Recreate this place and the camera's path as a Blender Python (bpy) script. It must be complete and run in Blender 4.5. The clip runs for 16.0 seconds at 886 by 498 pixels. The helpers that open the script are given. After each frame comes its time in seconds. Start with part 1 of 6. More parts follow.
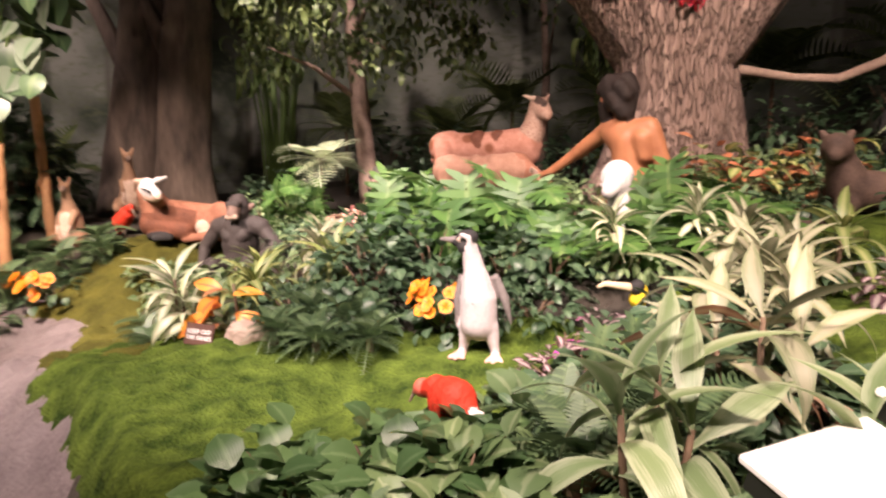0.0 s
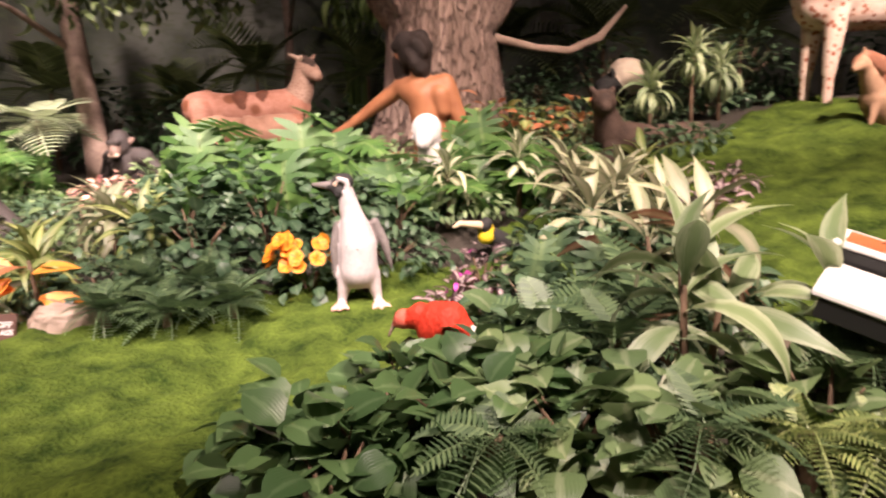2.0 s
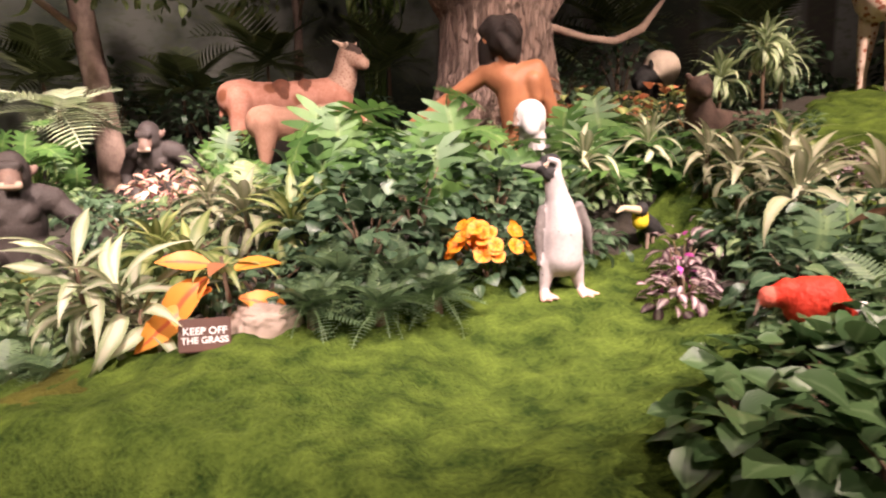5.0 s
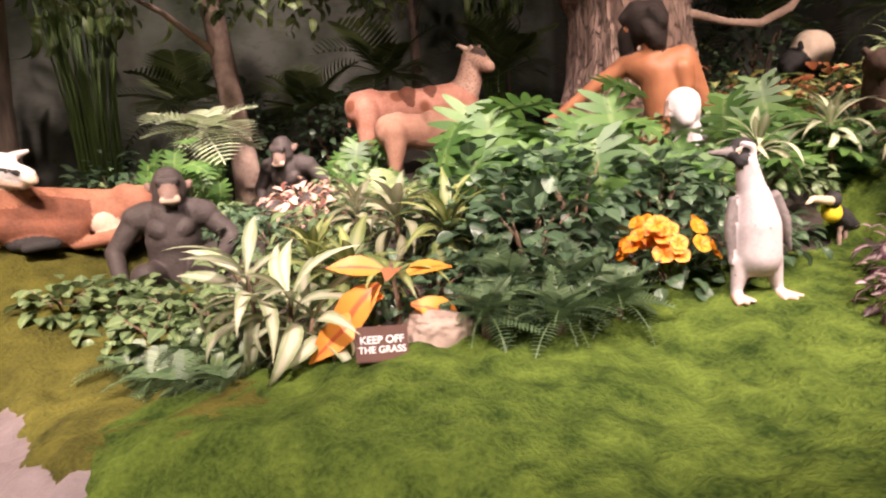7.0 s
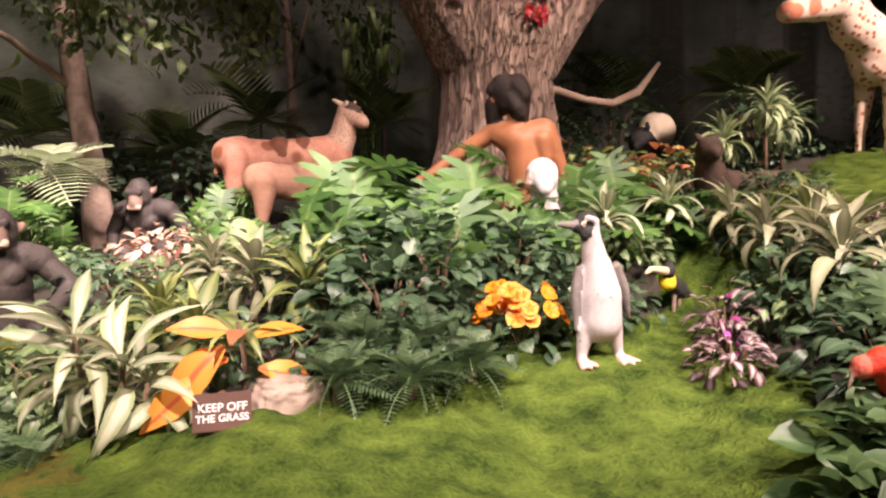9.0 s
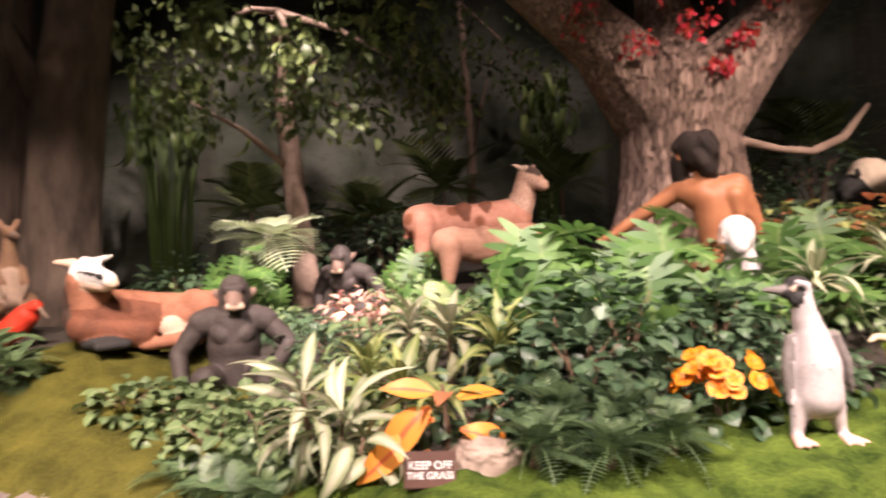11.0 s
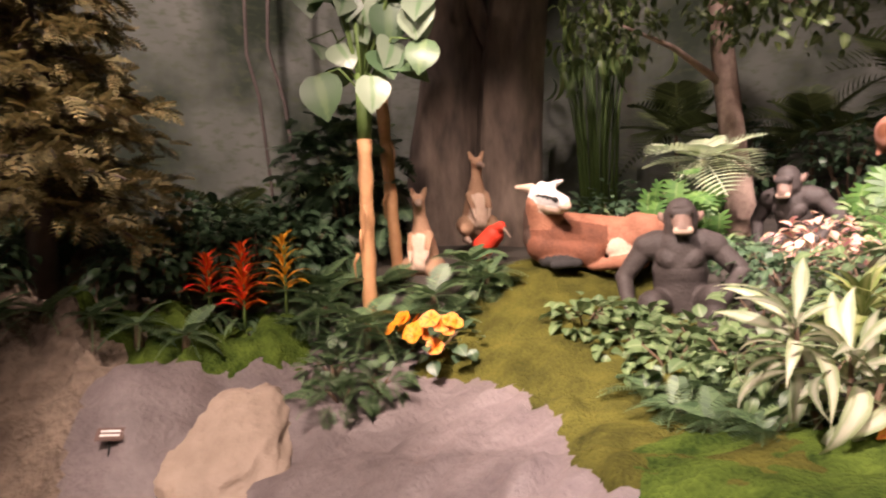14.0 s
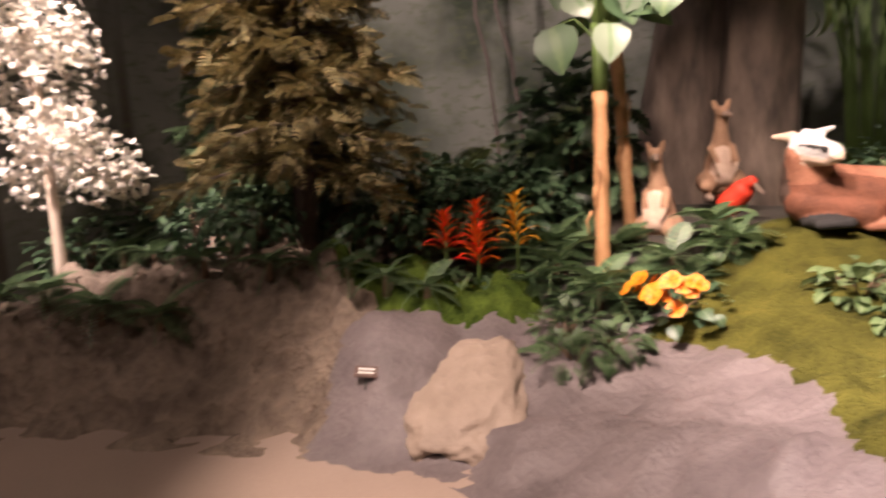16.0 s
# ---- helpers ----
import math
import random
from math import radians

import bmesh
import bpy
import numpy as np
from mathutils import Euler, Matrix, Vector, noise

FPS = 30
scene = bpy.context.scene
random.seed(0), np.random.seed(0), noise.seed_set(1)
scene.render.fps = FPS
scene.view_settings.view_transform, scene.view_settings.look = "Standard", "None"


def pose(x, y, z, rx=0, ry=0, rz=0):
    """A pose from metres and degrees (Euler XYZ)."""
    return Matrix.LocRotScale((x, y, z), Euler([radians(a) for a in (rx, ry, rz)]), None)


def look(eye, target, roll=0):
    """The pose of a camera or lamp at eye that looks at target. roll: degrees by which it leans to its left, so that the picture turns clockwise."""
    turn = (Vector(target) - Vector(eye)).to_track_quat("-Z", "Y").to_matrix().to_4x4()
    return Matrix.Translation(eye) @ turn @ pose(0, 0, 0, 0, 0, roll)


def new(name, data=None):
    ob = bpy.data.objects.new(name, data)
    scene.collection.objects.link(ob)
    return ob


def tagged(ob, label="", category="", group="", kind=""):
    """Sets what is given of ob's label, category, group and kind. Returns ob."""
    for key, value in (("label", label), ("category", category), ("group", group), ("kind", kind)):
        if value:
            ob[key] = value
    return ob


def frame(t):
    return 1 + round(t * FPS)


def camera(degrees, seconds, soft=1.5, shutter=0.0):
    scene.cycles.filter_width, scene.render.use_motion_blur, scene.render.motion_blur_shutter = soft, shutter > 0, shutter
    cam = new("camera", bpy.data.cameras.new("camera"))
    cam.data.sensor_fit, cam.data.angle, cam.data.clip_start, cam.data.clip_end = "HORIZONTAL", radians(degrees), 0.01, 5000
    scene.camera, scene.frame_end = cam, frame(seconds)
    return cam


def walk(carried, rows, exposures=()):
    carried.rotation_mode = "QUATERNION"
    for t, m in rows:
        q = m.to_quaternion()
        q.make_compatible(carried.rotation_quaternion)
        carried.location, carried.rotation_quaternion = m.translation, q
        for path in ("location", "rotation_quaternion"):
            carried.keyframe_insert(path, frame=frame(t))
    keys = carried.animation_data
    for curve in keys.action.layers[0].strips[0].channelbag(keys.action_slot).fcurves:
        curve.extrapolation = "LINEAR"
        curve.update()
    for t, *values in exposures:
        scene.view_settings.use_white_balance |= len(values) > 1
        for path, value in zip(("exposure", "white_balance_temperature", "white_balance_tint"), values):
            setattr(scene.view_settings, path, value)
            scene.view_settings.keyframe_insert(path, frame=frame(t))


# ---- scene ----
cam = camera(69.7, 16.0, soft=2.2, shutter=0.4)

PATH = [
    (0, (0.785, -0.009, 1.626), (0.136, 1.861, 1.339), -0.5),
    (0.5, (0.573, -0.086, 1.573), (0.159, 1.844, 1.253), 1.0),
    (1, (0.326, -0.059, 1.513), (0.01, 1.893, 1.217), -0.9),
    (1.5, (0.101, -0.028, 1.467), (0.051, 1.948, 1.163), 0.5),
    (2, (-0.154, -0.064, 1.43), (0.144, 1.882, 1.078), -0.9),
    (2.5, (-0.314, 0.016, 1.399), (0.193, 1.917, 1.038), -2.1),
    (3, (-0.526, 0.151, 1.377), (0.035, 2.041, 1.038), -3.4),
    (3.5, (-0.757, 0.229, 1.365), (-0.122, 2.097, 1.034), -1.7),
    (4, (-1.049, 0.279, 1.385), (-0.418, 2.147, 1.051), -2.8),
    (4.2, (-1.162, 0.286, 1.378), (-0.586, 2.168, 1.024), -1.3),
    (6.3, (-1.675, 0.697, 1.314), (-1.187, 2.611, 1.002), -2.9),
    (6.5, (-1.692, 0.7, 1.314), (-1.27, 2.632, 1.013), -3.2),
    (7, (-1.739, 0.695, 1.281), (-1.474, 2.655, 0.981), -4.1),
    (7.5, (-1.706, 0.695, 1.311), (-1.489, 2.66, 1.008), -5.2),
    (8, (-1.699, 0.715, 1.304), (-1.294, 2.659, 1.066), -3.0),
    (8.2, (-1.663, 0.728, 1.296), (-1.114, 2.634, 1.044), -3.3),
    (10.3, (-1.646, 0.61, 1.391), (-0.978, 2.495, 1.39), -0.7),
    (10.5, (-1.645, 0.666, 1.379), (-1.146, 2.603, 1.36), -2.0),
    (11, (-1.758, 0.615, 1.381), (-1.629, 2.611, 1.406), -2.0),
    (11.5, (-1.809, 0.612, 1.352), (-2.038, 2.598, 1.298), -1.9),
    (12, (-1.855, 0.596, 1.336), (-2.399, 2.509, 1.126), -2.6),
    (12.5, (-1.912, 0.634, 1.333), (-2.545, 2.513, 1.072), -3.4),
    (13, (-2.005, 0.664, 1.343), (-2.733, 2.52, 1.192), -5.3),
    (13.5, (-2.046, 0.656, 1.316), (-2.89, 2.465, 1.193), -3.6),
    (14, (-2.091, 0.661, 1.336), (-3.117, 2.372, 1.197), -2.6),
    (14.5, (-2.105, 0.689, 1.341), (-3.189, 2.364, 1.204), -3.3),
    (15, (-2.124, 0.7, 1.32), (-3.263, 2.338, 1.184), -3.1),
    (15.5, (-2.168, 0.679, 1.315), (-3.457, 2.198, 1.138), -3.6),
    (16, (-2.212, 0.61, 1.306), (-3.737, 1.885, 1.086), -3.6),
]
walk(cam, [(t, look(eye, target, roll)) for t, eye, target, roll in PATH])

# ---- light ----
world = bpy.data.worlds.new("world")
scene.world = world
world.use_nodes = True
world.node_tree.nodes["Background"].inputs[0].default_value = (0.9, 0.95, 1.0, 1)
world.node_tree.nodes["Background"].inputs[1].default_value = 0.0


def spot(eye, target, watts, cone, colour=(1.0, 0.86, 0.70), radius=0.09, blend=0.75):
    lamp = bpy.data.lights.new("unseen_spot", "SPOT")
    lamp.energy, lamp.spot_size, lamp.spot_blend = watts, radians(cone), blend
    lamp.shadow_soft_size, lamp.color = radius, colour
    ob = new("unseen_spot", lamp)
    ob.matrix_basis = look(eye, target)
    return ob


WARM, WHITE = (1.0, 0.755, 0.65), (1.0, 0.778, 0.728)
SPOTS = [  # assumed, unseen lamps under the ceiling, tuned for brightness: eye, target, watts, cone, colour
    ((-2.6, 0.6, 4.7), (-1.7, 3.5, 0.6), 2200, 50, WHITE),
    ((0.4, 0.8, 4.7), (-0.3, 3.6, 0.7), 1450, 50, WHITE),
    ((1.5, -0.6, 4.7), (0.9, 1.7, 0.8), 1500, 60, WARM),
    # added lamp, brightens the right bed's leaves from the left
    ((-0.9, -0.4, 4.7), (0.95, 2.3, 0.9), 950, 44, WHITE),
    ((2.6, 0.6, 4.7), (1.7, 3.2, 1.0), 1400, 52, WARM),
    ((-3.6, 1.2, 4.7), (-3.3, 4.6, 0.8), 2200, 46, WARM),
    ((-0.9, 2.4, 4.8), (-0.9, 5.3, 1.2), 1800, 54, WHITE),
    ((1.9, 2.4, 4.8), (1.0, 5.8, 1.9), 1700, 46, WARM),
    ((-2.5, 1.7, 4.6), (-4.45, 5.0, 1.2), 1500, 40, WARM),
    ((-3.9, 0.4, 4.7), (-4.1, 2.75, 0.15), 1800, 44, WARM),
    ((3.2, 1.4, 4.8), (3.5, 4.8, 2.0), 2700, 46, WARM),
    ((-2.0, 3.8, 4.8), (-2.6, 6.3, 1.1), 3300, 42, WHITE),
    ((-6.2, 0.0, 4.7), (-7.4, 1.6, 2.0), 3000, 34, WHITE),
    ((-4.4, 0.6, 4.9), (-6.45, 2.9, 2.2), 2300, 34, WARM),
    # four added wall washers that keep the mural from going black
    ((-5.2, 2.6, 5.1), (-8.2, 6.0, 2.4), 900, 75, WHITE),
    ((-3.0, 5.8, 5.1), (-3.4, 9.1, 1.8), 480, 76, WHITE),
    ((0.2, 6.6, 5.1), (-0.4, 9.8, 2.2), 75, 95, WHITE),
    ((4.0, 5.6, 5.1), (4.6, 9.0, 2.4), 70, 95, WHITE),
    # two added wide floods, only there as fill for the front
    ((-1.5, -1.4, 5.2), (-1.5, 1.5, 0.3), 330, 130, WARM),
    ((-6.0, -1.6, 5.2), (-6.0, 1.5, 0.3), 220, 130, WARM),
]
for eye, target, watts, cone, colour in SPOTS:
    spot(eye, target, watts, cone, colour)


# ---- materials ----
def material(name, colour, second=None, rough=0.6, grain=30.0, spread=0.5, bump=0.2, coarse=4.0, vary=0.0, spec=0.5, metal=0.0, relief=0.02):
    """A surface of two colours mixed by noise at two scales, with relief."""
    m = bpy.data.materials.new(name)
    m.use_nodes = True
    nt = m.node_tree
    n, l = nt.nodes, nt.links
    b = n["Principled BSDF"]
    tc = n.new("ShaderNodeTexCoord")
    n1, n2 = n.new("ShaderNodeTexNoise"), n.new("ShaderNodeTexNoise")
    n1.inputs["Scale"].default_value, n1.inputs["Detail"].default_value = coarse, 5
    n2.inputs["Scale"].default_value, n2.inputs["Detail"].default_value = grain, 4
    for q in (n1, n2):
        l.new(tc.outputs["Object"], q.inputs["Vector"])
    add = n.new("ShaderNodeMath")
    add.operation = "MULTIPLY_ADD"
    l.new(n2.outputs["Fac"], add.inputs[0])
    add.inputs[1].default_value = 0.5
    l.new(n1.outputs["Fac"], add.inputs[2])
    ramp = n.new("ShaderNodeMapRange")
    ramp.inputs["From Min"].default_value, ramp.inputs["From Max"].default_value = 0.75 - spread / 2, 0.75 + spread / 2
    l.new(add.outputs[0], ramp.inputs["Value"])
    mix = n.new("ShaderNodeMix")
    mix.data_type = "RGBA"
    second = second or tuple(c * 0.6 for c in colour)
    mix.inputs["A"].default_value, mix.inputs["B"].default_value = (*second, 1), (*colour, 1)
    l.new(ramp.outputs[0], mix.inputs["Factor"])
    out = mix.outputs["Result"]
    if vary:
        info, hsv = n.new("ShaderNodeObjectInfo"), n.new("ShaderNodeHueSaturation")
        mr = n.new("ShaderNodeMapRange")
        mr.inputs["To Min"].default_value, mr.inputs["To Max"].default_value = 1 - vary, 1 + vary
        l.new(info.outputs["Random"], mr.inputs["Value"])
        l.new(mr.outputs[0], hsv.inputs["Value"])
        l.new(out, hsv.inputs["Color"])
        out = hsv.outputs["Color"]
    l.new(out, b.inputs["Base Color"])
    b.inputs["Roughness"].default_value, b.inputs["Metallic"].default_value = rough, metal
    b.inputs["Specular IOR Level"].default_value = spec
    if bump:
        bp = n.new("ShaderNodeBump")
        bp.inputs["Strength"].default_value, bp.inputs["Distance"].default_value = bump, relief
        l.new(add.outputs[0], bp.inputs["Height"])
        l.new(bp.outputs[0], b.inputs["Normal"])
    return m


def leaf_material(name, edge, middle, stripe=0.25, rough=0.42, vary=0.35, streak=0.0):
    """A leaf: one colour at the rim, one along the midrib, streaks along its length; every leaf a little different."""
    m = bpy.data.materials.new(name)
    m.use_nodes = True
    nt = m.node_tree
    n, l = nt.nodes, nt.links
    b = n["Principled BSDF"]
    uv = n.new("ShaderNodeUVMap")
    sep = n.new("ShaderNodeSeparateXYZ")
    l.new(uv.outputs["UV"], sep.inputs[0])
    d = n.new("ShaderNodeMath")
    d.operation = "SUBTRACT"
    d.inputs[1].default_value = 0.5
    l.new(sep.outputs["X"], d.inputs[0])
    a = n.new("ShaderNodeMath")
    a.operation = "ABSOLUTE"
    l.new(d.outputs[0], a.inputs[0])
    noise_map = n.new("ShaderNodeMapping")
    noise_map.inputs["Scale"].default_value = (9, 1.5, 1)
    l.new(uv.outputs["UV"], noise_map.inputs["Vector"])
    nz = n.new("ShaderNodeTexNoise")
    nz.inputs["Scale"].default_value, nz.inputs["Detail"].default_value = 2.0, 3
    l.new(noise_map.outputs[0], nz.inputs["Vector"])
    wob = n.new("ShaderNodeMath")
    wob.operation = "MULTIPLY_ADD"
    l.new(nz.outputs["Fac"], wob.inputs[0])
    wob.inputs[1].default_value = streak
    l.new(a.outputs[0], wob.inputs[2])
    mr = n.new("ShaderNodeMapRange")
    mr.inputs["From Min"].default_value = stripe * 0.4 + streak * 0.5
    mr.inputs["From Max"].default_value = stripe + streak * 0.5
    l.new(wob.outputs[0], mr.inputs["Value"])
    mix = n.new("ShaderNodeMix")
    mix.data_type = "RGBA"
    mix.inputs["A"].default_value, mix.inputs["B"].default_value = (*middle, 1), (*edge, 1)
    l.new(mr.outputs[0], mix.inputs["Factor"])
    info, geo = n.new("ShaderNodeObjectInfo"), n.new("ShaderNodeNewGeometry")
    add = n.new("ShaderNodeMath")
    l.new(info.outputs["Random"], add.inputs[0])
    l.new(geo.outputs["Random Per Island"], add.inputs[1])
    fr = n.new("ShaderNodeMath")
    fr.operation = "FRACT"
    l.new(add.outputs[0], fr.inputs[0])
    val = n.new("ShaderNodeMapRange")
    val.inputs["To Min"].default_value, val.inputs["To Max"].default_value = 1 - vary, 1 + vary
    l.new(fr.outputs[0], val.inputs["Value"])
    hue = n.new("ShaderNodeMapRange")
    hue.inputs["To Min"].default_value, hue.inputs["To Max"].default_value = 0.512, 0.486
    l.new(fr.outputs[0], hue.inputs["Value"])
    hsv = n.new("ShaderNodeHueSaturation")
    l.new(val.outputs[0], hsv.inputs["Value"])
    l.new(hue.outputs[0], hsv.inputs["Hue"])
    l.new(mix.outputs["Result"], hsv.inputs["Color"])
    l.new(hsv.outputs[0], b.inputs["Base Color"])
    b.inputs["Roughness"].default_value = rough
    wave = n.new("ShaderNodeTexWave")
    wave.inputs["Scale"].default_value, wave.inputs["Distortion"].default_value = 4.0, 1.5
    l.new(uv.outputs["UV"], wave.inputs["Vector"])
    bp = n.new("ShaderNodeBump")
    bp.inputs["Strength"].default_value, bp.inputs["Distance"].default_value = 0.12, 0.003
    l.new(wave.outputs["Fac"], bp.inputs["Height"])
    l.new(bp.outputs[0], b.inputs["Normal"])
    thin, both_sides = n.new("ShaderNodeBsdfTranslucent"), n.new("ShaderNodeMixShader")
    l.new(hsv.outputs[0], thin.inputs["Color"])
    both_sides.inputs["Fac"].default_value = 0.27
    l.new(b.outputs[0], both_sides.inputs[1])
    l.new(thin.outputs[0], both_sides.inputs[2])
    l.new(both_sides.outputs[0], n["Material Output"].inputs["Surface"])
    return m


M_ROCK = material("grey_mauve_rock", (0.200, 0.163, 0.163), (0.082, 0.065, 0.066), 0.62, 26, 0.8, 0.7, 4.0, relief=0.04)
M_BROWNROCK = material("brown_rock", (0.30, 0.23, 0.175), (0.085, 0.06, 0.045), 0.85, 14, 0.65, 1.0, 3.5, relief=0.09)
M_BOULDER = material("tan_boulder", (0.40, 0.31, 0.25), (0.22, 0.165, 0.13), 0.7, 14, 0.8, 0.8, 4.0, relief=0.04)
M_MOSS = material("moss", (0.096, 0.140, 0.023), (0.016, 0.032, 0.006), 0.95, 60, 0.46, 1.0, 7.0, spec=0.08, relief=0.035)
M_MOSSDRY = material("yellow_moss", (0.118, 0.112, 0.023), (0.026, 0.027, 0.007), 0.95, 60, 0.6, 1.0, 5.0, spec=0.08, relief=0.035)
M_SOIL = material("dark_soil", (0.05, 0.04, 0.03), (0.02, 0.016, 0.012), 0.95, 40, 0.6, 0.8)
M_FLOOR = material("floor", (0.38, 0.29, 0.24), (0.29, 0.22, 0.18), 0.45, 40, 0.8, 0.1, 1.0)
M_CEIL = material("black_ceiling", (0.02, 0.02, 0.02), (0.014, 0.014, 0.014), 0.9, 20, 0.8, 0.1)
M_DARKWALL = material("dark_wall", (0.07, 0.065, 0.06), (0.05, 0.046, 0.043), 0.8, 20, 0.8, 0.1)
M_BARK = material("pale_bark", (0.40, 0.29, 0.23), (0.17, 0.11, 0.085), 0.85, 22, 0.6, 0.9, 5)
M_DARKBARK = material("dark_bark", (0.13, 0.10, 0.085), (0.06, 0.045, 0.04), 0.9, 20, 0.6, 0.9, 3)
M_PALMBARK = material("orange_brown_stalk", (0.45, 0.24, 0.11), (0.26, 0.13, 0.06), 0.7, 30, 0.7, 0.5, 9)
M_STEM = material("green_stem", (0.13, 0.20, 0.05), (0.07, 0.12, 0.03), 0.6, 30, 0.7, 0.2)
M_BROWNSTEM = material("brown_stem", (0.16, 0.10, 0.06), (0.08, 0.05, 0.03), 0.8, 30, 0.7, 0.3)

L_DARK = leaf_material("dark_leaf", (0.060, 0.108, 0.056), (0.105, 0.160, 0.090), 0.12, 0.36)
L_FRONT = leaf_material("deep_green_heart_leaf", (0.066, 0.125, 0.046), (0.105, 0.175, 0.075), 0.10, 0.38)
L_BRONZE = leaf_material("bronze_pink_leaf", (0.26, 0.125, 0.075), (0.36, 0.25, 0.15), 0.3, 0.42, 0.3, 0.3)
L_IVY = leaf_material("ivy_leaf", (0.125, 0.190, 0.080), (0.22, 0.28, 0.15), 0.12)
L_BRIGHT = leaf_material("bright_split_leaf", (0.070, 0.155, 0.034), (0.140, 0.225, 0.075), 0.05, 0.50)
L_FERN = leaf_material("fern_leaf", (0.070, 0.122, 0.058), (0.11, 0.17, 0.078), 0.15)
L_PALECREAM = leaf_material("pale_cream_leaf", (0.30, 0.36, 0.19), (0.60, 0.59, 0.44), 0.36, 0.45, 0.28, 0.8)
L_CREAM = leaf_material("cream_green_strap_leaf", (0.20, 0.225, 0.120), (0.33, 0.32, 0.22), 0.40, 0.44, 0.32, 0.9)
L_BROAD = leaf_material("pale_green_strap_leaf", (0.33, 0.38, 0.24), (0.18, 0.25, 0.115), 0.40, 0.40, 0.28, 0.9)
L_OLIVE = leaf_material("olive_strap_leaf", (0.17, 0.22, 0.06), (0.34, 0.36, 0.15), 0.3, 0.45, 0.3, 0.2)
L_ORANGE = leaf_material("orange_croton_leaf", (0.76, 0.31, 0.045), (0.62, 0.13, 0.04), 0.10, 0.42, 0.3)
L_YELLOW = leaf_material("orange_yellow_petal", (0.82, 0.31, 0.016), (0.74, 0.16, 0.01), 0.12, 0.5, 0.2)
L_MAGENTA = leaf_material("magenta_petal", (0.40, 0.045, 0.26), (0.26, 0.03, 0.20), 0.25, 0.45, 0.4)
L_AMBER = leaf_material("amber_croton_leaf", (0.74, 0.34, 0.05), (0.62, 0.17, 0.05), 0.12, 0.42, 0.3)
L_RUST = leaf_material("rust_croton_leaf", (0.46, 0.18, 0.085), (0.36, 0.17, 0.08), 0.15, 0.42, 0.3)
L_PALEPALM = leaf_material("whitish_palm_leaf", (0.30, 0.38, 0.20), (0.42, 0.47, 0.32), 0.2, 0.42)
L_PURPLE = leaf_material("purple_leaf", (0.10, 0.045, 0.062), (0.42, 0.34, 0.33), 0.30, 0.45, 0.4)
L_PINK = leaf_material("pink_cream_leaf", (0.55, 0.42, 0.26), (0.55, 0.20, 0.26), 0.3, 0.45, 0.35)
L_PALM = leaf_material("palm_leaf", (0.16, 0.24, 0.07), (0.28, 0.34, 0.13), 0.2)
L_DULL = leaf_material("dull_tree_leaf", (0.085, 0.12, 0.04), (0.13, 0.16, 0.06), 0.15, 0.5, 0.45)
L_SILVER = leaf_material("silvery_round_leaf", (0.26, 0.32, 0.23), (0.17, 0.26, 0.14), 0.10, 0.30, 0.4)
L_CONIFER = leaf_material("brown_conifer_needle", (0.29, 0.24, 0.10), (0.18, 0.15, 0.065), 0.3, 0.7, 0.5)
L_BLOSSOM = leaf_material("white_blossom", (0.75, 0.70, 0.62), (0.65, 0.60, 0.5), 0.2, 0.6, 0.25)
L_RED = leaf_material("red_leaf", (0.50, 0.03, 0.035), (0.40, 0.05, 0.05), 0.2, 0.4, 0.4)
L_BROMRED = leaf_material("red_orange_bract", (0.75, 0.06, 0.015), (0.80, 0.20, 0.02), 0.25, 0.4, 0.25)
L_BROMYEL = leaf_material("yellow_bract", (0.70, 0.38, 0.03), (0.6, 0.28, 0.02), 0.25, 0.4, 0.25)


# ---- shape helpers ----
def fractal(x, y, z=0.0, octaves=4):
    v, a = 0.0, 0.5
    for _ in range(octaves):
        v += a * noise.noise((x, y, z))
        x, y, z, a = x * 2.03, y * 2.03, z * 2.03 + 7.1, a * 0.5
    return v


def mesh_of(name, verts, faces, mats, uvs=None, smooth=True):
    me = bpy.data.meshes.new(name)
    me.from_pydata([tuple(map(float, v)) for v in verts], [], [tuple(int(i) for i in f) for f in faces])
    for m in mats if isinstance(mats, (list, tuple)) else [mats]:
        me.materials.append(m)
    if uvs is not None:
        lay = me.uv_layers.new(name="UVMap")
        idx = np.empty(len(me.loops), dtype=np.int32)
        me.loops.foreach_get("vertex_index", idx)
        lay.data.foreach_set("uv", np.asarray(uvs, dtype=np.float32)[idx].ravel())
    if smooth:
        me.polygons.foreach_set("use_smooth", [True] * len(me.polygons))
    return me


def thing(name, label, category, m=None, group=""):
    ob = new(name)
    ob.empty_display_size = 0.1
    if m is not None:
        ob.matrix_basis = m
    return tagged(ob, label, category, group)


def part(name, me, parent, m=None, label="", kind=""):
    ob = new(name, me)
    ob.parent = parent
    if m is not None:
        ob.matrix_basis = m
    return tagged(ob, label=label, kind=kind)


